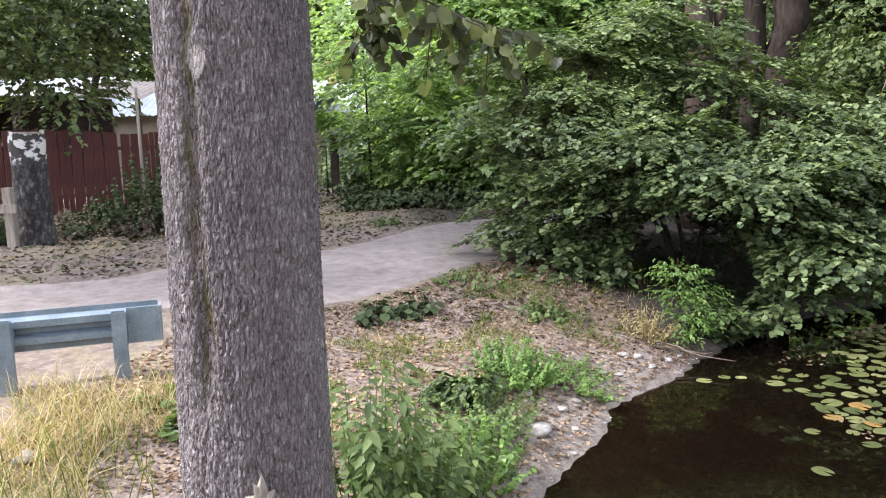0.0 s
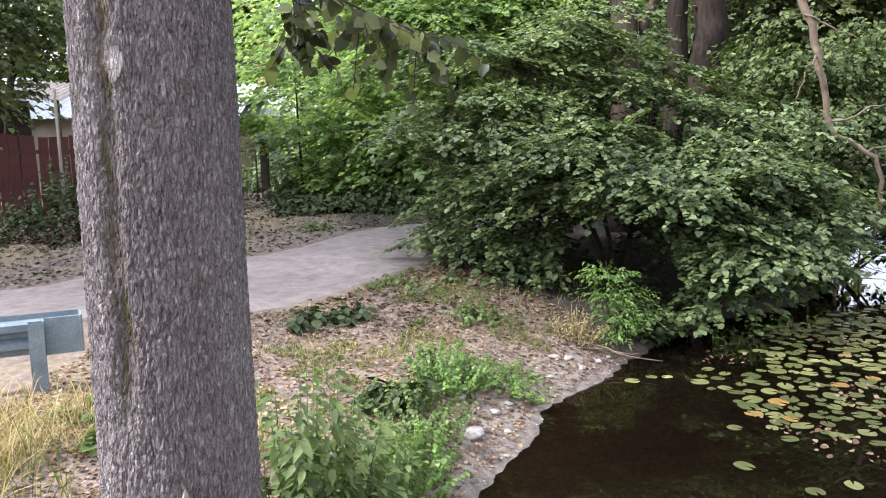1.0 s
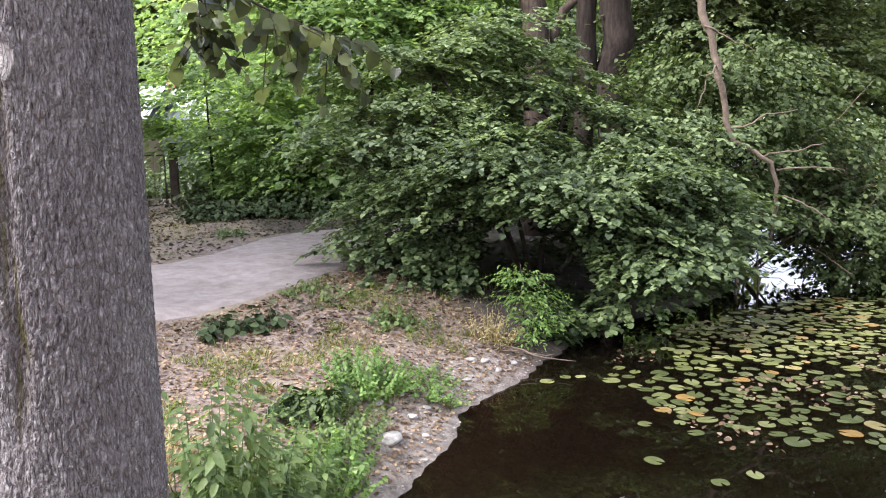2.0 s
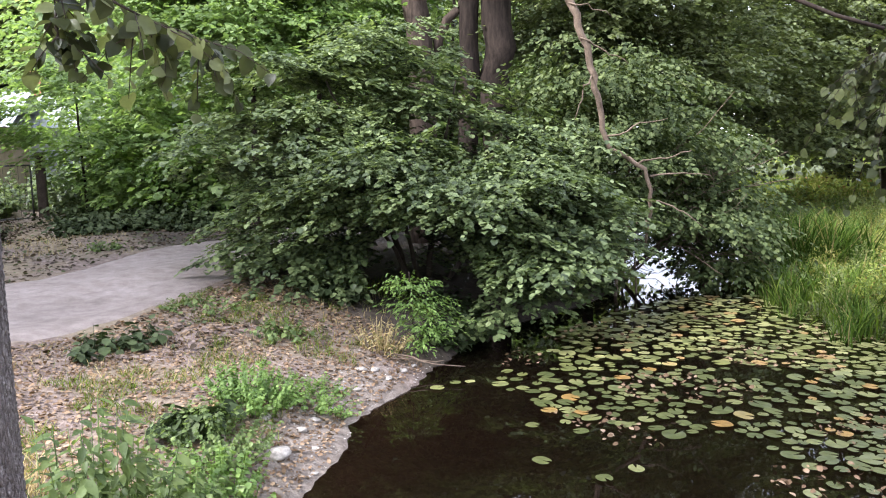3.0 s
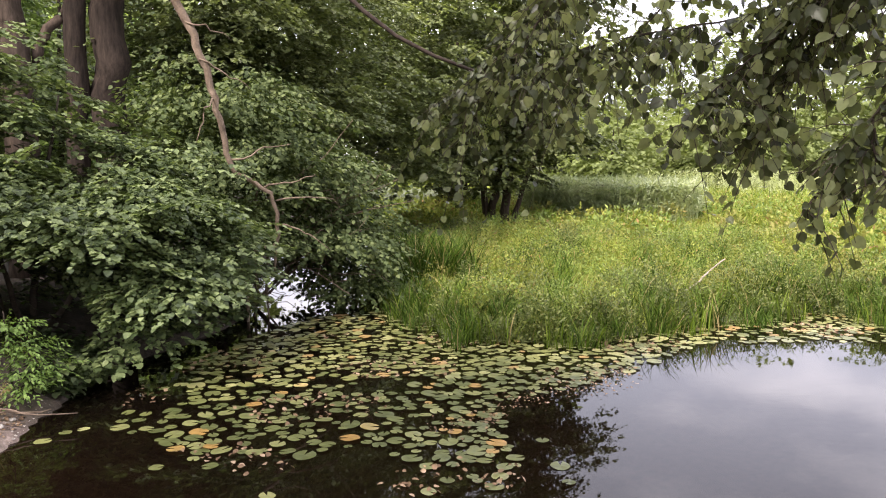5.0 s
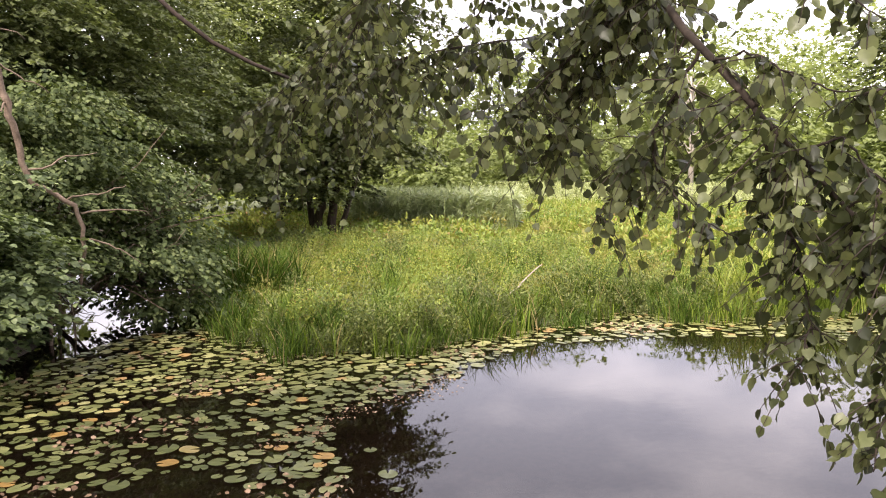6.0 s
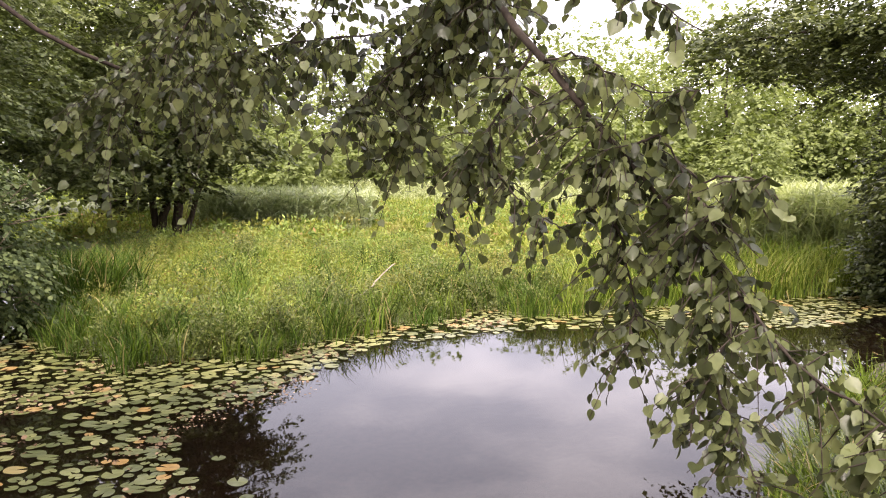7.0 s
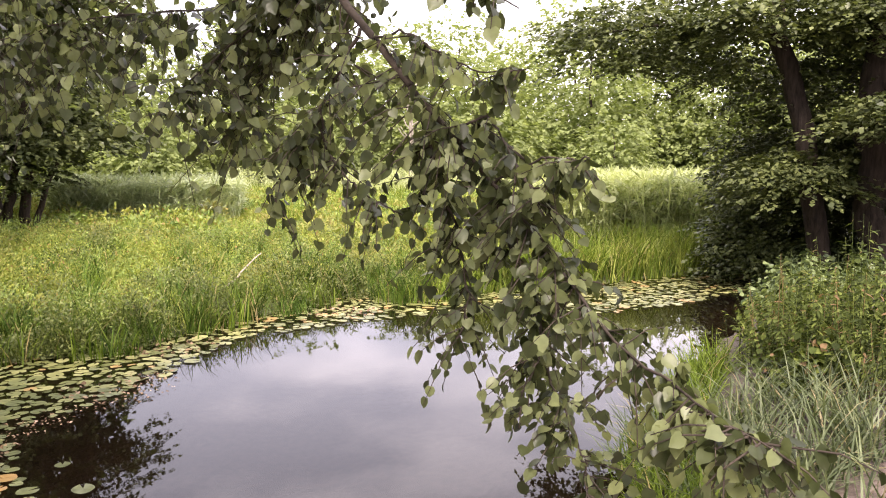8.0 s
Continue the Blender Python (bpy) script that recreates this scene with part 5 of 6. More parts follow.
def litter(name, label, pos, size, seed, mat=None):
    rng = np.random.default_rng(seed)
    n = len(pos)
    rot = turns(rng.uniform(0, 6.28, n), rng.normal(0, 0.3, n), rng.normal(0, 0.4, n))
    p = pos.copy()
    p[:, 2] += 0.012
    ob = scatter(name, LEAF, p, rot, size * rng.uniform(0.5, 1.3, n), mat or M_LITTER)
    return tagged(ob, label, "leaf litter", "", "stuff")


rng = np.random.default_rng(71)
bank_land = lambda x, y: (shore(x, y) > 0.35) & ~on_road(x, y)
litter("leaf_litter", "brown and beige fallen leaves on the earth bank", pick(rng, 17000, -1.8, 4.2, 4.2, 11.5, lambda x, y: (shore(x, y) > 0.05) & ~on_road(x, y) & (x + 0.45 * (y - 10) < 2.2)), 0.036, 72)
litter("leaf_litter", "brown fallen leaves along the garden fence", pick(rng, 12000, -10, 2.5, 8.0, 22, lambda x, y: ~on_road(x, y) & (shore(x, y) > 1)), 0.075, 73, M_BRUSH_SHADED)
grass("dry_grass", "straw-coloured dry grass round the guardrail", None, M_STRAW, pick(rng, 5200, -3.6, 0.1, 3.2, 5.5, lambda x, y: (shore(x, y) > 0.6) & (np.sin(x * 3.1) + np.sin(y * 2.7 + x) > -0.7)), 0.29, 0.0065, 0.6, 74)
grass("green_grass", "a few tall green blades among dry grass", None, M_BLADE, pick(rng, 240, -3.4, -0.2, 3.4, 5.6, lambda x, y: np.sin(x * 4.1) + np.sin(y * 3.7 + x) > 0.2), 0.38, 0.006, 0.35, 79)
grass("dry_grass", "short dry verge grass beside the track", None, M_STRAW, pick(rng, 7000, -9, 3, 7, 21, lambda x, y: bank_land(x, y) & (np.sin(x * 1.3 + 1) * np.sin(y * 1.1) > 0.05)), 0.1, 0.005, 0.5, 75)
grass("green_grass", "thin green grass tufts on the bank", None, M_BLADE, pick(rng, 5200, -0.6, 3.6, 4.6, 11.2, lambda x, y: bank_land(x, y) & (np.sin(x * 2.3 + 0.7 + np.sin(y * 3)) * np.sin(y * 1.9 + 0.4 + np.sin(x * 4)) + 0.6 * np.sin(x * 9 + y * 4) * np.sin(y * 8 - x * 5) > 0.42)), 0.1, 0.005, 0.6, 76)


def weed(label, at, radius, h, n, leaf, mat, seed, shape=LEAF, name="weed", stems=True, category="plant"):
    """A low leafy plant: stalks that fan out, leaves along them."""
    rng = np.random.default_rng(seed)
    z0 = float(height(at[0], at[1]))
    o = np.array((at[0], at[1], z0))
    ob = empty(name, tuple(o))
    tagged(ob, label, category)
    a = rng.uniform(0, 6.28, n)
    q = rng.uniform(0, 1, n) ** 0.6
    foot = np.stack([np.cos(a) * q * radius * 0.7, np.sin(a) * q * radius * 0.7, np.zeros(n)], -1)
    foot[:, 2] = height(foot[:, 0] + o[0], foot[:, 1] + o[1]) - z0
    tip = foot + np.stack([np.cos(a) * radius * 0.4 * q, np.sin(a) * radius * 0.4 * q, h * rng.uniform(0.45, 1.1, n) * (1.15 - 0.5 * q)], -1) + rng.normal(0, 0.04, (n, 3)) * np.array((1, 1, 0.2))
    d = tip - foot
    L = np.linalg.norm(d, axis=1)
    cnt = max(5, int(h / max(leaf, 0.03) * 2.2))
    p, r = sprays(rng, foot, d / L[:, None], L, cnt, 0.05, 1.3, 0.3)
    p[:, 2] += 0.02
    tagged(scatter("foliage", shape, p, r, leaf * rng.uniform(0.5, 1.2, len(p)), mat, ob), kind="stuff")
    if stems:
        tubes("stalk_growth", [([foot[i] - np.array((0, 0, 0.03)), (foot[i] + tip[i]) / 2, tip[i]], [0.004, 0.003, 0.0015]) for i in range(n)], mat, ob, "", 4)["kind"] = "stuff"
    return ob


weed("leafy green shrub with pointed leaves beside the trunk", (0.55, 4.0), 0.42, 0.95, 84, 0.085, M_WEED, 81, POINT_LEAF, name="elder_shrub", category="shrub")
weed("leafy green shrub with pointed leaves beside the trunk", (0.78, 4.7), 0.36, 0.55, 60, 0.075, M_WEED, 82, POINT_LEAF, name="elder_shrub", category="shrub")
weed("bushy light green herb on the shore", (1.0, 5.2), 0.36, 0.38, 80, 0.045, M_YOUNG, 83)
weed("bushy light green herb on the shore", (1.0, 5.95), 0.42, 0.28, 110, 0.04, M_WEED, 84)
weed("low green creeping plants by the water", (1.75, 7.05), 0.42, 0.12, 130, 0.032, M_YOUNG, 85)
weed("feathery light green herb on the bank", (1.25, 6.75), 0.38, 0.34, 110, 0.036, M_YOUNG, 86)
weed("broad-leaved burdock on the bank", (0.9, 6.2), 0.26, 0.16, 10, 0.2, M_IVY, 87, ROUND_LEAF)
weed("grey-green weed on the bare slope", (-0.1, 8.0), 0.3, 0.25, 16, 0.12, M_IVY, 88)
weed("grey-green weed on the bare slope", (0.3, 8.3), 0.26, 0.2, 14, 0.12, M_IVY, 89)
weed("small green weed on the slope", (1.6, 8.4), 0.3, 0.22, 24, 0.06, M_WEED, 90)
weed("small green weed on the slope", (0.8, 9.4), 0.5, 0.16, 40, 0.05, M_WEED, 91)
leafy("maple_sapling", "pale green young maple in flat layers on the shore", "shrub", (3.05, 8.7, 0.1),
      [((3.0, 8.65, 0.82), (0.24, 0.22, 0.06), 1), ((3.06, 8.58, 0.62), (0.32, 0.25, 0.07), 1.3), ((3.15, 8.5, 0.42), (0.3, 0.22, 0.07), 1.1), ((3.1, 8.45, 0.26), (0.2, 0.18, 0.08), 0.6)], 260, 6, 0.052, POINT_LEAF, M_YOUNG, 92,
      [([(3.05, 8.7, 0.05), (3.03, 8.7, 0.5), (3.0, 8.7, 0.95)], 0.012, 0.004), ([(3.05, 8.7, 0.1), (3.2, 8.6, 0.35), (3.4, 8.5, 0.5)], 0.008, 0.003)], 0.2, 0.16, 0.25, 0.35, M_TWIG, unrest=0.7)
weed("dry tangled brown stalks", (2.6, 8.35), 0.32, 0.3, 50, 0.05, M_STRAW, 93, SLIM_LEAF)
weed("bindweed leaves on the ground by the guardrail", (-0.95, 5.3), 0.26, 0.16, 16, 0.1, M_WEED, 94, ROUND_LEAF)
weed("bindweed leaves on the ground by the guardrail", (-0.75, 4.9), 0.2, 0.12, 10, 0.09, M_WEED, 95, ROUND_LEAF)
weed("green tuft at the track's edge", (-0.9, 14.4), 0.3, 0.16, 30, 0.07, M_WEED, 96)
for k, (x, y, rr, hh) in enumerate([(-5.3, 14.2, 0.7, 1.25), (-4.6, 15.0, 0.6, 1.1), (-5.6, 15.2, 0.7, 1.5), (-4.2, 16.6, 0.8, 1.3), (-6.1, 14.4, 0.5, 0.8), (-4.9, 13.6, 0.6, 0.6), (-7.4, 12.5, 0.5, 0.6)]):
    weed("sparse dark brown undergrowth along the fence", (x, y), rr, hh, 34, 0.09, M_BRUSH_SHADED if k % 2 else M_IVY, 100 + k, name="undergrowth", category="shrub")
for k in range(26):
    x, y = -3.0 + 5.0 * random.random(), 19.0 + 2.2 * random.random()
    if k < 16:
        x, y = -1.6 + 0.19 * k + random.uniform(-0.4, 0.4), 17.2 + 0.1 * k + random.uniform(-0.5, 0.9)
    weed("dark ivy and bramble mound beside the track", (x, y), 0.75, 0.22 + 0.4 * random.random(), 46, 0.11, M_IVY, 120 + k, ROUND_LEAF, "ivy_mound", False)

# dark plants added to stand in for the hazel's shade on the bank
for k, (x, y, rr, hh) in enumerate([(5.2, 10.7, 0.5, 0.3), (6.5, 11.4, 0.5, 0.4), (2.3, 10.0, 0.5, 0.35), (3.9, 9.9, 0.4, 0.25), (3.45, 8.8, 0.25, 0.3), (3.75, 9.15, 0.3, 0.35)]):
    weed("dark leafy growth added to deepen shade under the hazel", (x, y), rr, hh, 40, 0.085, M_IVY, 240 + k, ROUND_LEAF, "undergrowth", False, "shrub")
for k, (x, y, rr, hh) in enumerate([(15.6, -1.8, 0.8, 0.7), (17.2, -2.2, 0.8, 0.8), (18.3, -2.4, 0.9, 0.8), (14.2, -1.5, 0.8, 0.7), (15.4, -2.8, 0.9, 0.7), (19.5, -2.6, 1.0, 1.0), (17.0, -3.6, 1.0, 0.6)]):
    weed("shaded green undergrowth below the alders", (x, y), rr, hh, 60, 0.11, M_HAZEL, 260 + k, LEAF, "undergrowth", False, "shrub")

for k, (x, y, rr, hh) in enumerate([(-3.0, 23.0, 0.9, 1.5), (-1.8, 22.2, 0.9, 1.7), (-0.6, 22.4, 1.0, 1.8), (0.6, 22.0, 0.9, 1.6), (-4.4, 24.5, 1.2, 1.3), (-2.4, 24.5, 1.2, 2.2), (-0.6, 25, 1.2, 2.4), (1.8, 21.0, 0.9, 1.7), (-5.6, 23.6, 1.0, 1.4), (-6.8, 24.5, 1.2, 1.5), (-4.9, 22.6, 0.7, 0.9)]):
    weed("tall green garden shrub behind the gate", (x, y), rr, hh, 70, 0.14, M_ASH if k % 2 else M_HAZEL, 280 + k, LEAF, "garden_shrub", True, "shrub")

for k in range(34):
    x = -9.4 + 6.2 * (k % 17) / 16 + random.uniform(-0.2, 0.2)
    y = 12.1 + (x + 9.4) * 0.62 + 0.9 * (k // 17) + random.uniform(-0.5, 0.4)
    weed("dry brown and olive brushwood along the fence", (x, y), 0.5, 0.28 + 0.25 * random.random(), 40, 0.075, M_BRUSH_SHADED if k % 4 else M_IVY, 500 + k, LEAF, "dry_brush", False)

# sapling and light trees behind the gate
leafy("ash_sapling", "slender young tree with feathery light green leaves", "tree", (-2.2, 20.6, 0.5),
      [((-2.2, 20.6, 3.4), (1.9, 1.4, 1.5), 3), ((-1.2, 20.8, 2.0), (1.7, 1.2, 1.0), 2), ((-0.2, 20.9, 3.6), (1.7, 1.4, 1.3), 2)], 1400, 9, 0.13, LEAF, M_ASH, 150,
      [([(-2.2, 20.6, 0.4), (-2.25, 20.6, 2.4), (-2.3, 20.5, 4.6)], 0.04, 0.015)], 0.4, 0.5, 0.2, 0.3, fan=24, reach=0.7, unrest=0.6)
for k, (x, y, z, r) in enumerate([(1.4, 22, 3.2, 2.0), (-0.4, 26, 5.5, 2.6), (2.8, 24, 6.0, 3.0), (-3.5, 29, 5.6, 2.6), (5.0, 22, 5.2, 2.6), (7.5, 23, 6.5, 3.0), (0.8, 19.8, 1.6, 1.3), (2.6, 19.0, 2.0, 1.5), (2.0, 20.5, 5.2, 1.8)]):
    leafy("young_tree", "light green leafy young tree behind the track", "tree", (x, y, 0.5),
          [((x, y, z), (r, r, r * 0.9), 3), ((x + 0.8, y - 0.6, z * 0.6), (r * 0.7, r * 0.7, r * 0.5), 1.4)], 620, 9, 0.2, CHIP, M_HAZEL if k in (4, 5, 7) else M_ASH, 160 + k,
          [([(x, y, 0.3), (x, y, z * 0.6), (x + 0.2, y, z + r * 0.5)], 0.09, 0.03)], 0.3, 0.9, 0.25, 0.4)
for k, (x, y, z, r) in enumerate([(-9.2, 18.0, 5.0, 1.8), (-10.5, 17.0, 6.2, 2.2), (-8.2, 19.5, 6.4, 1.8)]):
    leafy("maple_tree", "maple boughs hanging over the fence", "tree", (x - 1.5, y + 1.0, 0.5),
          [((x, y, z), (r, r, r * 0.8), 3), ((x + 0.6, y - 0.5, z - 1.5), (r * 0.55, r * 0.55, r * 0.35), 1)], 420, 10, 0.13, ROUND_LEAF, M_HAZEL, 180 + k,
          [([(x - 1.5, y + 1.0, 0.4), (x - 1.3, y + 1.0, 3.0), (x, y, z)], 0.13, 0.05)], 0.3, 0.8, 0.3, 0.4)

# ---- stones and sticks ----


def stone(at, size, seed, label="pale rounded stone on the shore"):
    bm = bmesh.new()
    bmesh.ops.create_icosphere(bm, subdivisions=3, radius=1.0)
    for v in bm.verts:
        k = 1 + 0.28 * noise.noise(v.co * 1.3 + Vector((seed, 0, 0))) + 0.06 * noise.noise(v.co * 5 + Vector((0, seed, 0)))
        v.co = Vector((v.co.x * size[0], v.co.y * size[1], v.co.z * size[2])) * k
    z = float(height(at[0], at[1]))
    ob = part("stone", bm, M_STONE, None, label, True)
    ob.matrix_world = pose(at[0], at[1], max(z, 0) + size[2] * 0.35, 0, 0, seed * 37 % 360)
    tagged(ob, category="stone", group="stones on the shore")


for k, (x, y, s) in enumerate([(1.42, 5.95, 0.1), (1.35, 6.5, 0.06), (1.62, 6.4, 0.05), (1.75, 6.65, 0.045), (2.3, 7.75, 0.06), (2.45, 7.8, 0.05), (2.55, 7.65, 0.05), (2.05, 7.3, 0.05), (1.7, 6.15, 0.035), (1.66, 5.85, 0.03), (2.75, 7.9, 0.05), (2.9, 8.1, 0.04), (1.55, 6.75, 0.04), (1.9, 6.95, 0.04), (2.2, 7.35, 0.04)]):
    stone((x, y), (s, s * 0.8, s * 0.4), k + 1)
stone((-1.55, 4.5), (0.07, 0.06, 0.05), 31, "pale stone lying in dry grass")
prng = np.random.default_rng(77)
peb = pick(prng, 900, 1.0, 3.3, 4.8, 8.8, lambda x, y: (shore(x, y) > -0.12) & (shore(x, y) < 0.75))
PEB = ([(1, 0, 0), (0, 1, 0.1), (-1, 0, 0), (0, -1, 0.1), (0, 0, 0.7)], [(0, 1, 4), (1, 2, 4), (2, 3, 4), (3, 0, 4)])
tagged(scatter("gravel", PEB, peb, turns(prng.uniform(0, 6.28, 900), prng.normal(0, 0.1, 900), prng.normal(0, 0.1, 900)), 0.004 + 0.013 * prng.uniform(0, 1, 900) ** 3, M_STONE), "small pale pebbles along the waterline", "gravel", "", "stuff")
st = empty("driftwood", (2.6, 8.1, 0.1))
tagged(st, "thin bare driftwood sticks on the shore", "stick")
for k, (a, b) in enumerate([((-0.1, 0.15, 0.1), (0.75, -0.35, 0.02)), ((0.0, 0.0, 0.05), (0.6, -0.1, 0.03))]):
    tubes("stick", [(bent(a, b, 8, 0.02, np.random.default_rng(k)), np.linspace(0.012, 0.005, 8))], M_DEADWOOD, st, "", 6)

# ---- lily pads ----
PAD_ZONE = np.array([(3.55, 7.75), (3.75, 6.2), (4.0, 5.5), (4.4, 4.75), (5.4, 4.2), (5.9, 4.75), (6.25, 5.2), (6.7, 5.75), (7.6, 5.6), (9.0, 5.6), (10.3, 5.8), (11.5, 5.1), (12.6, 4.1), (13.4, 2.9), (13.8, 1.2), (15.0, 0.1), (17.8, -1.6), (19.2, -1.2), (17.0, 1.6), (14.9, 3.8), (13.8, 4.6), (14.4, 5.6), (12.6, 6.3), (9.3, 7.2), (8.2, 8.2), (9.0, 10.2), (7.5, 10.6), (5.2, 9.4), (4.2, 8.6)])


def in_ring(ring, x, y):
    inside = np.zeros(len(x), bool)
    for (ax, ay), (bx, by) in zip(ring, np.roll(ring, -1, 0)):
        cut = (ay > y) != (by > y)
        with np.errstate(divide='ignore', invalid='ignore'):
            inside ^= cut & (x < ax + (y - ay) / (by - ay) * (bx - ax))
    return inside


def pad_shape(n=15):
    pts = [(0, 0.06, 0.0)]
    for i in range(n + 1):
        a = radians(-90 + 14 + (332) * i / n)
        pts.append((math.cos(a) * 0.94, math.sin(a) + 0.06, 0.03 * math.sin(a * 3)))
    return pts, [(0, i, i + 1) for i in range(1, n + 1)]


def build_pads():
    rng = np.random.default_rng(201)
    shape = pad_shape()
    xy = np.stack([rng.uniform(3.4, 19.5, 60000), rng.uniform(-2, 10.8, 60000)], -1)
    xy = xy[in_ring(PAD_ZONE, xy[:, 0], xy[:, 1])]
    xy = xy[shore(xy[:, 0], xy[:, 1]) < -0.02]
    patchy = np.sin(xy[:, 0] * 1.7 + 0.5) * np.sin(xy[:, 1] * 1.9 + 1) + 0.4 * np.sin(xy[:, 0] * 4.1 + xy[:, 1] * 3.3)
    thin = -0.1 + 0.85 * smooth01(xy[:, 0] + 0.35 * xy[:, 1], 6.2, 10.2)
    xy = xy[(rng.uniform(-0.5, 1.4, len(xy)) < thin - 0.06 + 0.62 * patchy)]
    got, gr = [], []
    grid = {}
    for p in xy:
        r = 0.04 + 0.062 * rng.uniform() ** 1.3
        key = (int(p[0] / 0.3), int(p[1] / 0.3))
        ok = True
        for i in range(-1, 2):
            for j in range(-1, 2):
                for q, s in grid.get((key[0] + i, key[1] + j), ()):
                    if (p[0] - q[0]) ** 2 + (p[1] - q[1]) ** 2 < (0.78 * (r + s)) ** 2:
                        ok = False
        if ok:
            grid.setdefault(key, []).append((p, r))
            got.append(p)
            gr.append(r)
        if len(got) >= 5200:
            break
    # a few stragglers on the open water
    for p in ((3.3, 5.6), (3.6, 5.2), (3.9, 5.3), (3.5, 6.3), (3.9, 4.6), (4.5, 4.35), (4.4, 4.2), (4.9, 4.1), (5.0, 3.85), (5.3, 3.9), (3.2, 7.6), (3.0, 7.5), (3.35, 7.6), (5.9, 4.3), (6.2, 4.75), (5.7, 4.05)):
        got.append(np.array(p))
        gr.append(rng.uniform(0.05, 0.085))
    P, S = np.array(got), np.array(gr)
    Z = 0.008 + 0.012 * rng.uniform(0, 1, len(P))
    R = turns(rng.uniform(0, 6.28, len(P)), rng.normal(0, 0.035, len(P)), rng.normal(0, 0.035, len(P)))
    dist = np.hypot(P[:, 0] - 4.6, P[:, 1] - 3.6)
    order = np.argsort(dist)
    near, rest = order[:300], order[300:]
    me = bpy.data.meshes.new("lily_pad")
    me.from_pydata(shape[0], [], shape[1])
    me.materials.append(M_PAD_SHADED)
    for i in near:
        ob = new("lily_pad", me)
        s = float(S[i])
        ob.matrix_world = Matrix.LocRotScale(Vector((P[i][0], P[i][1], Z[i])), Matrix(R[i].tolist()).to_quaternion(), (s, s, s))
        tagged(ob, "floating green lily pad, some yellowing", "lily pad", "lily pads on the pond")
    ob = scatter("lily_pads", shape, np.column_stack([P[rest], Z[rest]]), R[rest], S[rest], M_PADS)
    tagged(ob, "carpet of green and yellowing lily pads on the pond", "lily pads", "", "stuff")


build_pads()

frng = np.random.default_rng(215)
fp = np.stack([frng.uniform(3.4, 13, 5000), frng.uniform(3.9, 9.5, 5000)], -1)
fp = fp[in_ring(PAD_ZONE, fp[:, 0], fp[:, 1]) & (shore(fp[:, 0], fp[:, 1]) < -0.05) & (np.sin(fp[:, 0] * 2.1) * np.sin(fp[:, 1] * 2.7 + fp[:, 0]) > 0.25)]
fp = np.column_stack([fp, np.full(len(fp), 0.006)])
litter("floating_litter", "brown decaying leaf scraps floating among the pads", fp, 0.05, 216)
along = np.stack([frng.uniform(5.6, 8.6, 300), frng.normal(0, 0.13, 300)], -1)
fp = np.column_stack([along[:, 0], 5.55 + 0.12 * np.sin(along[:, 0] * 3) + along[:, 1], np.full(300, 0.004)])
litter("floating_litter", "pinkish-brown drift of decayed leaves along the pads", fp, 0.03, 217)

# ---- meadow, reeds and sedges ----
rng = np.random.default_rng(301)
mead = lambda x, y: (marsh(x, y) > 0.5) & (shore(x, y) > 0.1)
lump = lambda x, y: np.sin(x * 1.9 + 0.3) * np.sin(y * 1.6 + x * 0.4) + 0.5 * np.sin(x * 4.3 + y * 2.1)


def rim(n, lo, hi, x0, x1, y0, y1, rng, gaps=-0.6):
    p = pick(rng, n, x0, x1, y0, y1, lambda x, y: (marsh(x, y) > 0.3) & (shore(x, y) > lo) & (shore(x, y) < hi * (0.7 + 0.5 * lump(x * 1.3, y * 1.3))) & (lump(x * 1.7, y * 1.7) > gaps))
    p[:, 2] = np.maximum(p[:, 2], -0.05)
    return p


def tussocks(rng, n, per, lo, hi, x0, x1, y0, y1, spread, test=None):
    """Blades in separate clumps along the shore: places and heights."""
    c = pick(rng, n, x0, x1, y0, y1, lambda x, y: (marsh(x, y) > 0.3) & (shore(x, y) > lo) & (shore(x, y) < hi) & (test(x, y) if test else True))
    k = rng.integers(per // 2, per * 3 // 2, n)
    hgt = 0.35 + 0.8 * rng.uniform(0, 1, n) ** 1.3
    p = np.repeat(c, k, 0)
    p[:, :2] += rng.normal(0, 1, (len(p), 2)) * np.repeat(spread * rng.uniform(0.6, 1.6, n), k)[:, None]
    p[:, 2] = np.maximum(height(p[:, 0], p[:, 1]), -0.06)
    return p, np.repeat(hgt, k)


def drift_of(x, y, k=1.0):
    """Patches of one kind of growth or another: -1 to 1, about a metre across."""
    u, v = x * k + 0.6 * np.sin(y * k * 0.9 + 1.3), y * k + 0.7 * np.sin(x * k * 0.8 + 0.4)
    return 0.5 * np.sin(u * 1.9 + 0.5) * np.sin(v * 2.3 + 1.1) + 0.3 * np.sin(u * 4.7 + v * 2.1) + 0.3 * np.sin(v * 5.3 - u * 3.1 + 2)


def clumps(n, per, spread, x0, x1, y0, y1, test, lo, hi, rng):
    """Blades in clumps of their own height: places and heights."""
    c = pick(rng, n, x0, x1, y0, y1, test)
    k = rng.integers(per // 2, per * 3 // 2, n)
    p = np.repeat(c, k, 0)
    p[:, :2] += rng.normal(0, 1, (len(p), 2)) * np.repeat(spread * rng.uniform(0.5, 1.5, n), k)[:, None]
    p[:, 2] = np.maximum(height(p[:, 0], p[:, 1]), -0.06)
    return p, np.repeat(rng.uniform(lo, hi, n), k)


band = lambda lo, hi: (lambda x, y: (marsh(x, y) > 0.3) & (shore(x, y) > lo) & (shore(x, y) < hi))
dark_spot = lambda x, y: band(-0.1, 4.5)(x, y) & (drift_of(x, y) > 0.28)
light_spot = lambda x, y: band(0.3, 30)(x, y) & (drift_of(x, y) < 0.2)
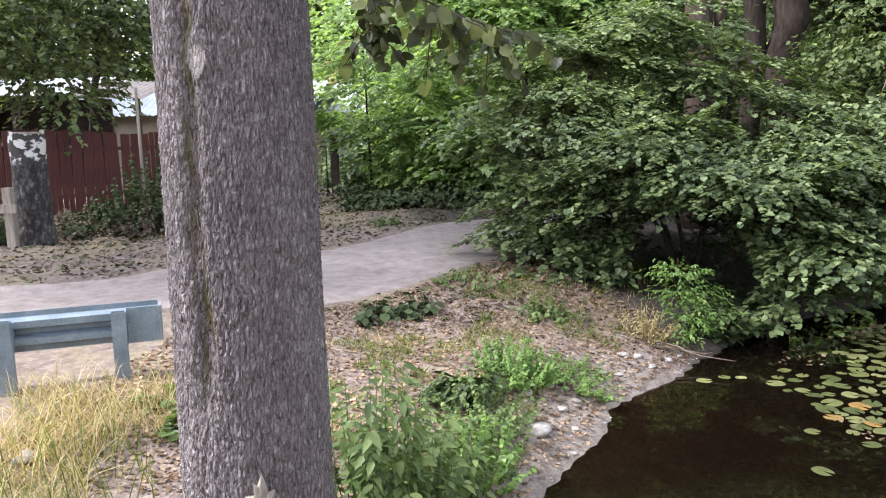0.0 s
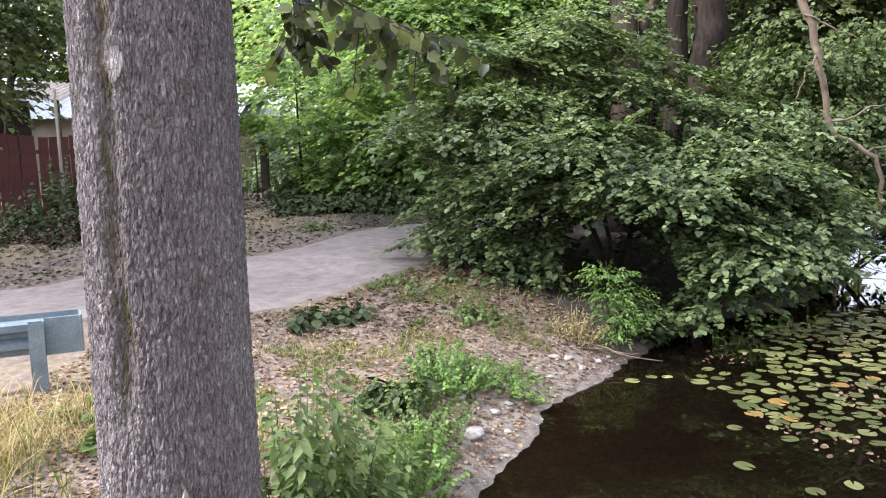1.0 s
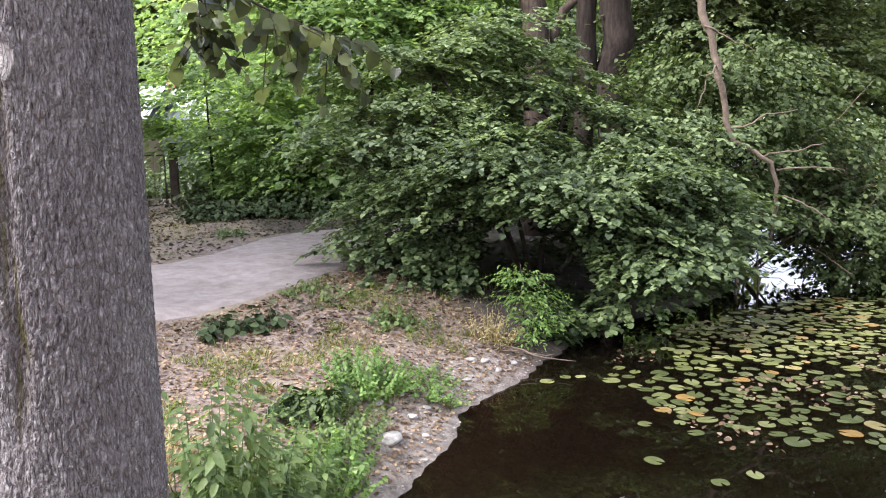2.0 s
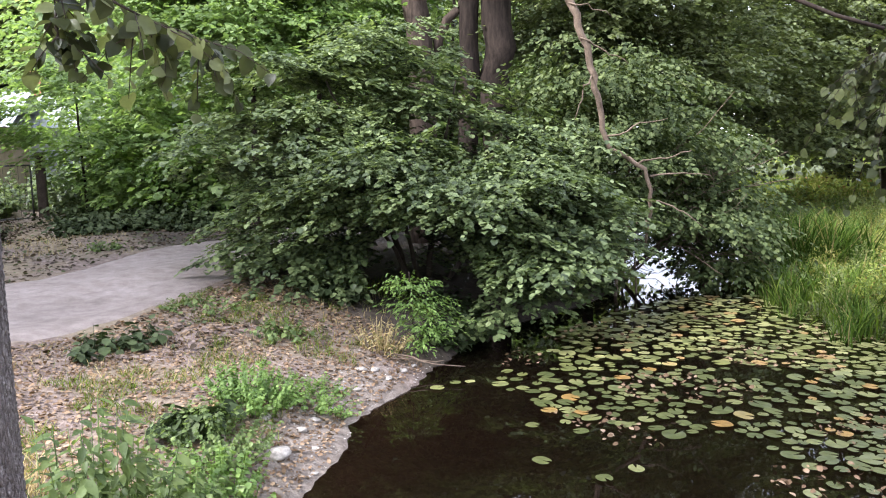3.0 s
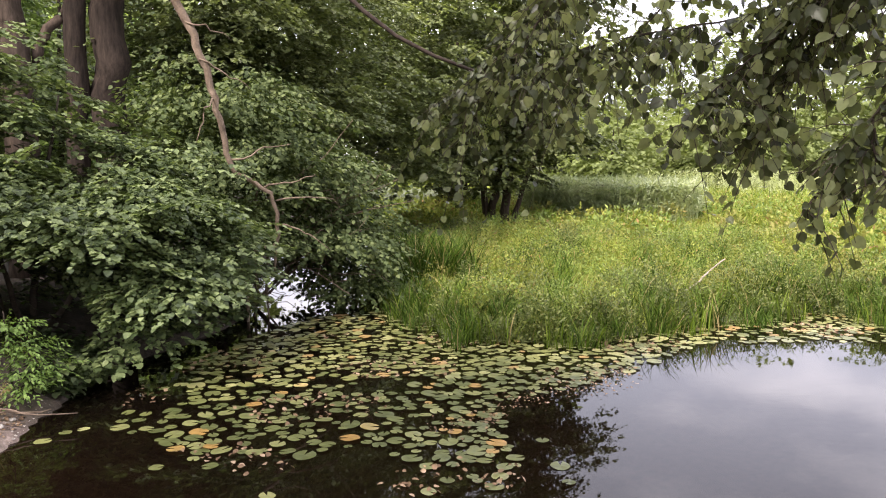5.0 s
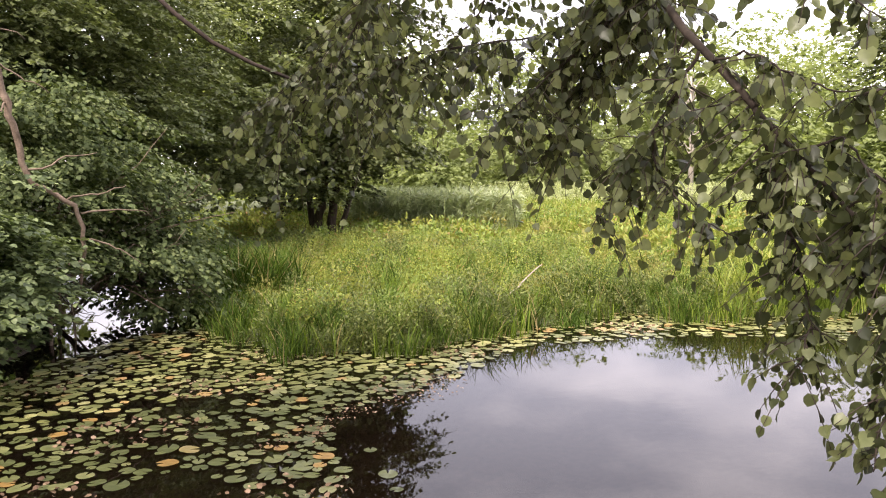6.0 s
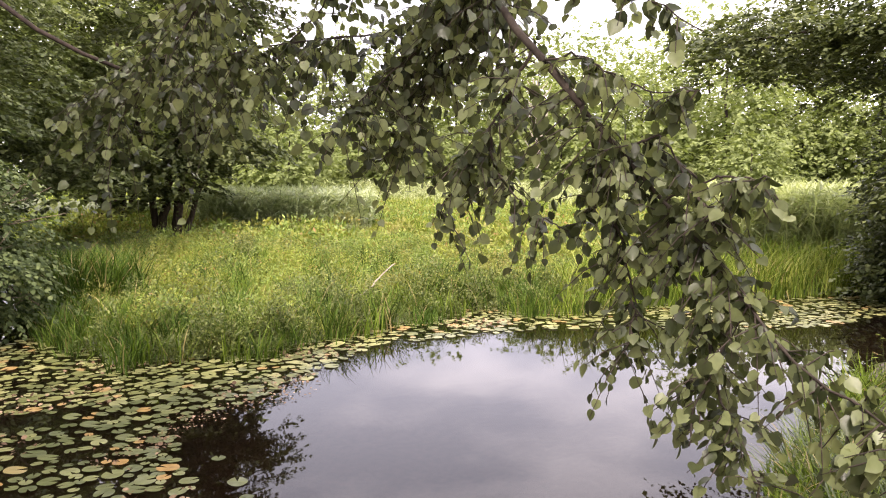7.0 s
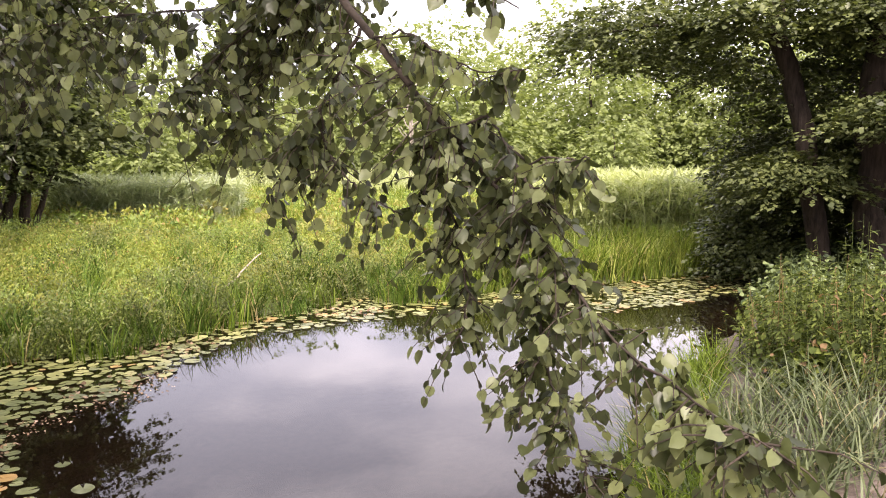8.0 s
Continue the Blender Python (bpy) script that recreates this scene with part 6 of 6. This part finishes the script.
tp, th = clumps(90, 56, 0.1, 7.5, 16, 3.2, 13, lambda x, y: band(-0.4, 0.75)(x, y) & (drift_of(x, y, 1.4) > -0.1), 0.22, 0.72, rng)
grass("sedge", "separate tall tussocks of dark green iris and bur-reed blades", None, M_BLADE_DARK, tp, th, 0.014, 0.22, 330)
tp, th = clumps(120, 46, 0.15, 8.2, 18, 2.5, 15, dark_spot, 0.4, 0.72, rng)
grass("sedge", "dark green iris clumps standing in the meadow", None, M_BLADE_DARK, tp, th, 0.014, 0.25, 333)
tp, th = clumps(60, 26, 0.1, 7.6, 16, 3.2, 13, band(-0.2, 1.2), 0.3, 0.7, rng)
grass("sedge", "bright green sedge tufts at the water's edge", None, M_BLADE, tp, th, 0.013, 0.42, 302)
tp, th = clumps(240, 30, 0.14, 8.5, 22, 2, 18, light_spot, 0.25, 0.52, rng)
grass("meadow_grass", "tussocks of taller arching grass in the wet meadow", None, M_MEADOW, tp, th, 0.015, 0.5, 331)
tp, th = clumps(130, 30, 0.16, 9, 24, 2, 19, light_spot, 0.3, 0.6, rng)
grass("meadow_grass", "fresh green grass tussocks in the wet meadow", None, M_BLADE, tp, th, 0.016, 0.42, 334)
tp, th = tussocks(rng, 420, 30, 1, 60, 20, 55, -6, 36, 0.4, lambda x, y: drift_of(x, y, 0.4) > 0)
grass("meadow_grass", "distant tussocks of tall grass", None, M_BLADE, tp, 0.75 * th, 0.035, 0.3, 332)
grass("sedge", "upright green iris blades standing in the shallows", None, M_BLADE, rim(300, -0.5, 0.0, 7.6, 16, 3.4, 12, rng, 0.45), 0.55, 0.018, 0.15, 303)
grass("sedge", "dark green sedge clump at the channel", None, M_BLADE_DARK, pick(rng, 2000, 9.2, 11.2, 10.6, 13.6, lambda x, y: shore(x, y) > -0.1), 1.0, 0.02, 0.18, 304)
grass("sedge", "tall yellow-green sedge by the far water", None, M_MEADOW, rim(1800, -0.1, 2.6, 14.5, 23, -1.5, 4.5, rng, -1.5), 0.95, 0.024, 0.3, 335)
grass("sedge", "tall bright green sedge by the far water", None, M_BLADE, rim(2800, -0.2, 2.6, 14.5, 23, -1.5, 4.5, rng, -1.5), 0.9, 0.024, 0.25, 305)
grass("meadow_grass", "low yellow-green marsh meadow grass", None, M_MEADOW, pick(rng, 9000, 8.5, 24, 2.0, 19, lambda x, y: mead(x, y) & (drift_of(x, y, 0.8) < 0.1)), 0.22, 0.016, 0.55, 306)
grass("meadow_grass", "dense yellow-green marsh meadow grass farther off", None, M_MEADOW, pick(rng, 15000, 20, 48, -2.0, 36, lambda x, y: mead(x, y) & (drift_of(x, y, 0.35) < 0.35)), 0.42, 0.03, 0.4, 307)
grass("meadow_grass", "pale green distant meadow", None, M_MEADOW, pick(rng, 22000, 44, 95, -18, 70, mead), 0.6, 0.09, 0.3, 308)


def herbs(name, label, pos, h, leaf, mat, seed, shape=CHIP):
    rng = np.random.default_rng(seed)
    n = len(pos)
    p = pos.copy()
    top = h * (0.75 + 0.3 * lump(p[:, 0] * 0.8, p[:, 1] * 0.8))
    p[:, 2] += np.maximum(0.05, top) * rng.uniform(0.25, 1, n) ** 0.5
    rot = turns(rng.uniform(0, 6.28, n), rng.normal(-0.3, 0.5, n), rng.normal(0, 0.5, n))
    ob = scatter(name, shape, p, rot, leaf * rng.uniform(0.5, 1.3, n), mat)
    return tagged(ob, label, "plants", "", "stuff")


def mounds(name, label, n, per, x0, x1, y0, y1, rad, h, leaf, mat, seed, test):
    """Rounded cushions of small leaves, tall ones beside low ones."""
    rng = np.random.default_rng(seed)
    c = pick(rng, n, x0, x1, y0, y1, test)
    R = rad * rng.uniform(0.5, 1.4, n)
    H = h * (0.35 + 1.2 * rng.uniform(0, 1, n) ** 1.5)
    d = rng.normal(0, 1, (n, per, 3))
    d[..., 2] = np.abs(d[..., 2]) * 0.9
    d /= np.linalg.norm(d, axis=2)[..., None]
    k = rng.uniform(0.75, 1.12, (n, per))[..., None]
    p = c[:, None] + d * k * np.stack([R, R, H], -1)[:, None]
    m = n * per
    yaw = np.arctan2(-d[..., 0], d[..., 1]).ravel() + rng.normal(0, 0.9, m)
    rot = turns(yaw, rng.normal(0.55, 0.5, m), rng.normal(0, 0.5, m))
    s = leaf * rng.uniform(0.7, 1.9, m)
    ob = scatter(name, CHIP, p.reshape(-1, 3), rot, np.stack([leaf * rng.uniform(0.5, 0.9, m), s, s], -1), mat)
    return tagged(ob, label, "plants", "", "stuff")


near_m = lambda x, y: mead(x, y) & (shore(x, y) > 0.3)
mounds("meadow_herbs", "rounded light green marsh herbs", 260, 380, 8.8, 20, 2.5, 16, 0.42, 0.5, 0.042, M_HERB, 310, lambda x, y: near_m(x, y) & (drift_of(x, y) < 0.05))
mounds("meadow_herbs", "fresh green marsh herbs behind the sedge", 210, 380, 8.8, 20, 2.5, 16, 0.36, 0.55, 0.042, M_HERB_FRESH, 313, lambda x, y: near_m(x, y) & (drift_of(x, y) > -0.2))
mounds("meadow_herbs", "olive green marsh herbs in the meadow", 210, 380, 8.8, 24, 2.5, 19, 0.42, 0.5, 0.045, M_HERB_OLIVE, 314, lambda x, y: near_m(x, y) & (drift_of(x, y, 0.7) > 0.1))
mounds("meadow_herbs", "dark green water mint and cress along the shore", 130, 420, 7.8, 16, 3.2, 13, 0.28, 0.42, 0.042, M_HERB_OLIVE, 316, band(-0.15, 1.1))
mounds("meadow_herbs", "rounded marsh herbs farther off", 380, 150, 18, 42, -1, 30, 0.8, 0.5, 0.13, M_HERB, 311, mead)
mounds("meadow_herbs", "fresh green marsh herbs farther off", 260, 150, 18, 42, -1, 30, 0.9, 0.5, 0.13, M_HERB_FRESH, 315, mead)
herbs("channel_plants", "grey-green low growth along the channel bank", pick(rng, 16000, 8.5, 19, 12.5, 23, lambda x, y: (marsh(x, y) < 0.7) & (shore(x, y) > 0.0) & (shore(x, y) < 4)), 0.7, 0.1, M_GREY, 312, SLIM_LEAF)


def reeds(name, label, pos, h, mat, seed):
    """Upright blades with many narrow side leaves."""
    rng = np.random.default_rng(seed)
    n = len(pos)
    grass(name, label, None, mat, pos, h, 0.03, 0.14, seed, BLADE, "reeds")
    k = 9
    z = rng.uniform(0.25, 1.0, (n, k))
    p = np.repeat(pos, k, 0)
    p[:, 2] += (z * h).ravel()
    p[:, :2] += rng.normal(0, 0.05, (n * k, 2))
    rot = turns(rng.uniform(0, 6.28, n * k), rng.normal(0.25, 0.4, n * k), rng.normal(0, 0.3, n * k))
    s = 0.42 * rng.uniform(0.6, 1.3, n * k)
    ob = scatter(name, SLIVER, p, rot, np.stack([s * 0.3, s, s], -1), mat)
    tagged(ob, "long arching leaves of " + label, "reeds", "", "stuff")


reeds("reed_bed", "grey-green reed bed at the meadow's edge", pick(rng, 2800, 19, 36, 13, 28, lambda x, y: ((y - 0.4) / (x - 1.5) > 0.6) & ((y - 0.4) / (x - 1.5) < 0.93) & (np.hypot(x - 1.5, y) > 29.5) & (np.hypot(x - 1.5, y) < 34)), 1.5, M_REED, 320)
reeds("reed_bed", "tall pale yellow-green reed bed", pick(rng, 4500, 19.5, 30, -3, 4.5, lambda x, y: (np.hypot(x - 1.5, y) > 20.5) & (y < 0.17 * x) & (y > -0.1 * x)), 1.85, M_REED_PALE, 321)
reeds("reed_bed", "distant pale reeds before the wood", pick(rng, 3000, 50, 75, -10, 35, mead), 1.6, M_REED_PALE, 322)

# bleached stick in the sedge
ps = empty("bleached_stick", (12.75, 7.3, 0.3))
tagged(ps, "bare bleached stick poking out of the sedge", "stick")
tubes("stick", [(bent((-0.1, 0.05, 0.0), (0.25, -0.42, 0.52), 10, 0.015, np.random.default_rng(9)), np.linspace(0.019, 0.009, 10))], M_PALEWOOD, ps, "", 8)

# near right bank: tall herbs and pale sedge
for k, (x, y, rr, hh) in enumerate([(10.2, -0.5, 0.5, 0.8), (9.6, -0.95, 0.55, 1.05), (9.0, -1.25, 0.55, 1.15), (10.8, -0.95, 0.6, 0.9), (11.8, -1.2, 0.8, 0.8), (8.7, -0.75, 0.4, 0.8), (8.3, -1.4, 0.5, 0.95), (9.6, -1.9, 0.7, 1.2), (12.8, -1.6, 0.9, 0.8), (11, -2, 0.8, 1.0), (8.6, -2.1, 0.6, 1.1), (10.4, -1.5, 0.5, 1.1), (13.8, -2.0, 0.9, 0.8)]):
    weed("tall green willowherb and loosestrife on the bank", (x, y), rr, hh * (0.8 + 0.35 * (k * 7 % 5) / 4), 40, 0.07, M_BANK, 340 + k, LEAF if k % 2 else SLIM_LEAF, "willowherb")
for k, (x, y) in enumerate([(9.3, -0.7), (8.95, -0.95), (9.9, -0.8), (10.5, -0.75), (8.6, -1.2), (9.25, -1.55)]):
    weed("single tall leafy stalks with pale tips on the bank", (x, y), 0.22, 1.15 + 0.1 * (k % 3), 9, 0.09, M_BANK, 360 + k, SLIM_LEAF, "willowherb")
rb = pick(np.random.default_rng(350), 1300, 6.4, 8.3, -2.6, 0.5, lambda x, y: (shore(x, y) > 0.0) & (shore(x, y) < 1.6) & (lump(x * 2.3, y * 2.9) > -0.35))
grass("bank_sedge", "pale grey-green arching sedge on the near bank", None, M_BANK_SEDGE, rb, 0.55, 0.013, 0.55, 351)
rb = pick(np.random.default_rng(352), 1500, 6.2, 10.6, -0.6, 0.9, lambda x, y: (shore(x, y) > -0.12) & (shore(x, y) < 0.35))
grass("bank_sedge", "green sedge fringe along the near water's edge", None, M_BLADE, rb, 0.42, 0.012, 0.45, 353)

# ---- the wood all round, with unseen trees added behind ----


def far_tree(seed, mat, h, r, n=420, leaf=0.42):
    return leafy("far_tree", "broad-leaved tree of the distant wood and the added ring behind", "tree", (0, 0, 0),
                 [((0, 0, h * 0.62), (r, r, h * 0.38), 4), ((r * 0.4, 0.2, h * 0.35), (r * 0.8, r * 0.8, h * 0.22), 2), ((-r * 0.45, -0.3, h * 0.25), (r * 0.7, r * 0.7, h * 0.2), 1.5)], n, 8, leaf, CHIP, mat, seed,
                 [([(0, 0, -0.2), (0.1, 0, h * 0.4), (0, 0.1, h * 0.8)], 0.2, 0.06)], 0.25, 1.5, 0.3, 0.4, group="trees of the wood")


SKY_GAP = 30.0  # where the sky shows low between the trees
KINDS = [far_tree(401, M_FAR_HAZED, 13, 4.4, 620), far_tree(402, M_FAR_HAZED, 15.5, 5.0, 700), far_tree(403, M_ALDER, 12, 4.0, 520), far_tree(404, M_FAR_HAZED, 7, 4.0, 560), far_tree(405, M_ASH, 9, 3.6, 480)]
SPOTS = []
wr = random.Random(8)
for az in range(-62, 125, 3):
    a = radians(az + wr.uniform(-1.5, 1.5))
    meadow_side = az > 43
    d = wr.uniform(72, 84) if meadow_side else wr.uniform(36, 44)
    SPOTS.append((a, d, wr.choice((0, 1, 1, 2) if not meadow_side else (0, 0, 3, 1)), wr.uniform(0.85, 1.2) * (1.0 if meadow_side else 1)))
    if az < 34 or meadow_side:
        SPOTS.append((a + 0.03, d - wr.uniform(4, 8), 3 if meadow_side else wr.choice((2, 3, 4)), wr.uniform(0.7, 1.05)))
    if meadow_side:
        SPOTS.append((a - 0.02, d + 14, 1, wr.uniform(1.05, 1.25)))
    else:
        SPOTS.append((a + 0.01, d + 10, 1, wr.uniform(1.0, 1.3)))
# unseen trees behind the camera, added to block sky light
for az in range(130, 236, 9):
    SPOTS.append((radians(az + wr.uniform(-3, 3)), wr.uniform(15, 21), wr.choice((0, 2, 2, 4)), wr.uniform(0.6, 0.75)))


def dead_tree():
    ob = empty("dead_tree", (60, 20.2, 0.2))
    tagged(ob, "bare pale grey dead tree at the wood's edge", "tree")
    r = np.random.default_rng(77)
    tubes("trunk", [([(0, 0, 0), (0.1, 0, 4), (0, 0.2, 9.5)], [0.25, 0.18, 0.05])], M_GREYWOOD, ob, "", 8)
    for k in range(26):
        z0 = r.uniform(3.5, 8.5)
        a = r.uniform(0, 6.28)
        tip = (1.5 * math.cos(a) * r.uniform(0.5, 1), 1.5 * math.sin(a) * r.uniform(0.5, 1), z0 + r.uniform(1, 2.2))
        tubes("bough", [(bent((0, 0, z0), tip, 7, 0.05, r), np.linspace(0.06, 0.02, 7))], M_GREYWOOD, ob, "", 5)


dead_tree()
used = set()
for a, d, kind, s in SPOTS:
    x, y = 1.3 + d * math.sin(a), 0.5 + d * math.cos(a)
    if abs(math.degrees(a) - SKY_GAP) < 6.5:
        continue
    if -20 < x < -1 and 20 < y < 45:
        continue
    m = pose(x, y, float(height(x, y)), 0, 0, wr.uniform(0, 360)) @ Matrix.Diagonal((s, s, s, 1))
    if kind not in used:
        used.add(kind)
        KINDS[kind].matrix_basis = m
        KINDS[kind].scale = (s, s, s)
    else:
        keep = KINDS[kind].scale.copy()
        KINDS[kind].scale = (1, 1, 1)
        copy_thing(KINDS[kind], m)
        KINDS[kind].scale = keep
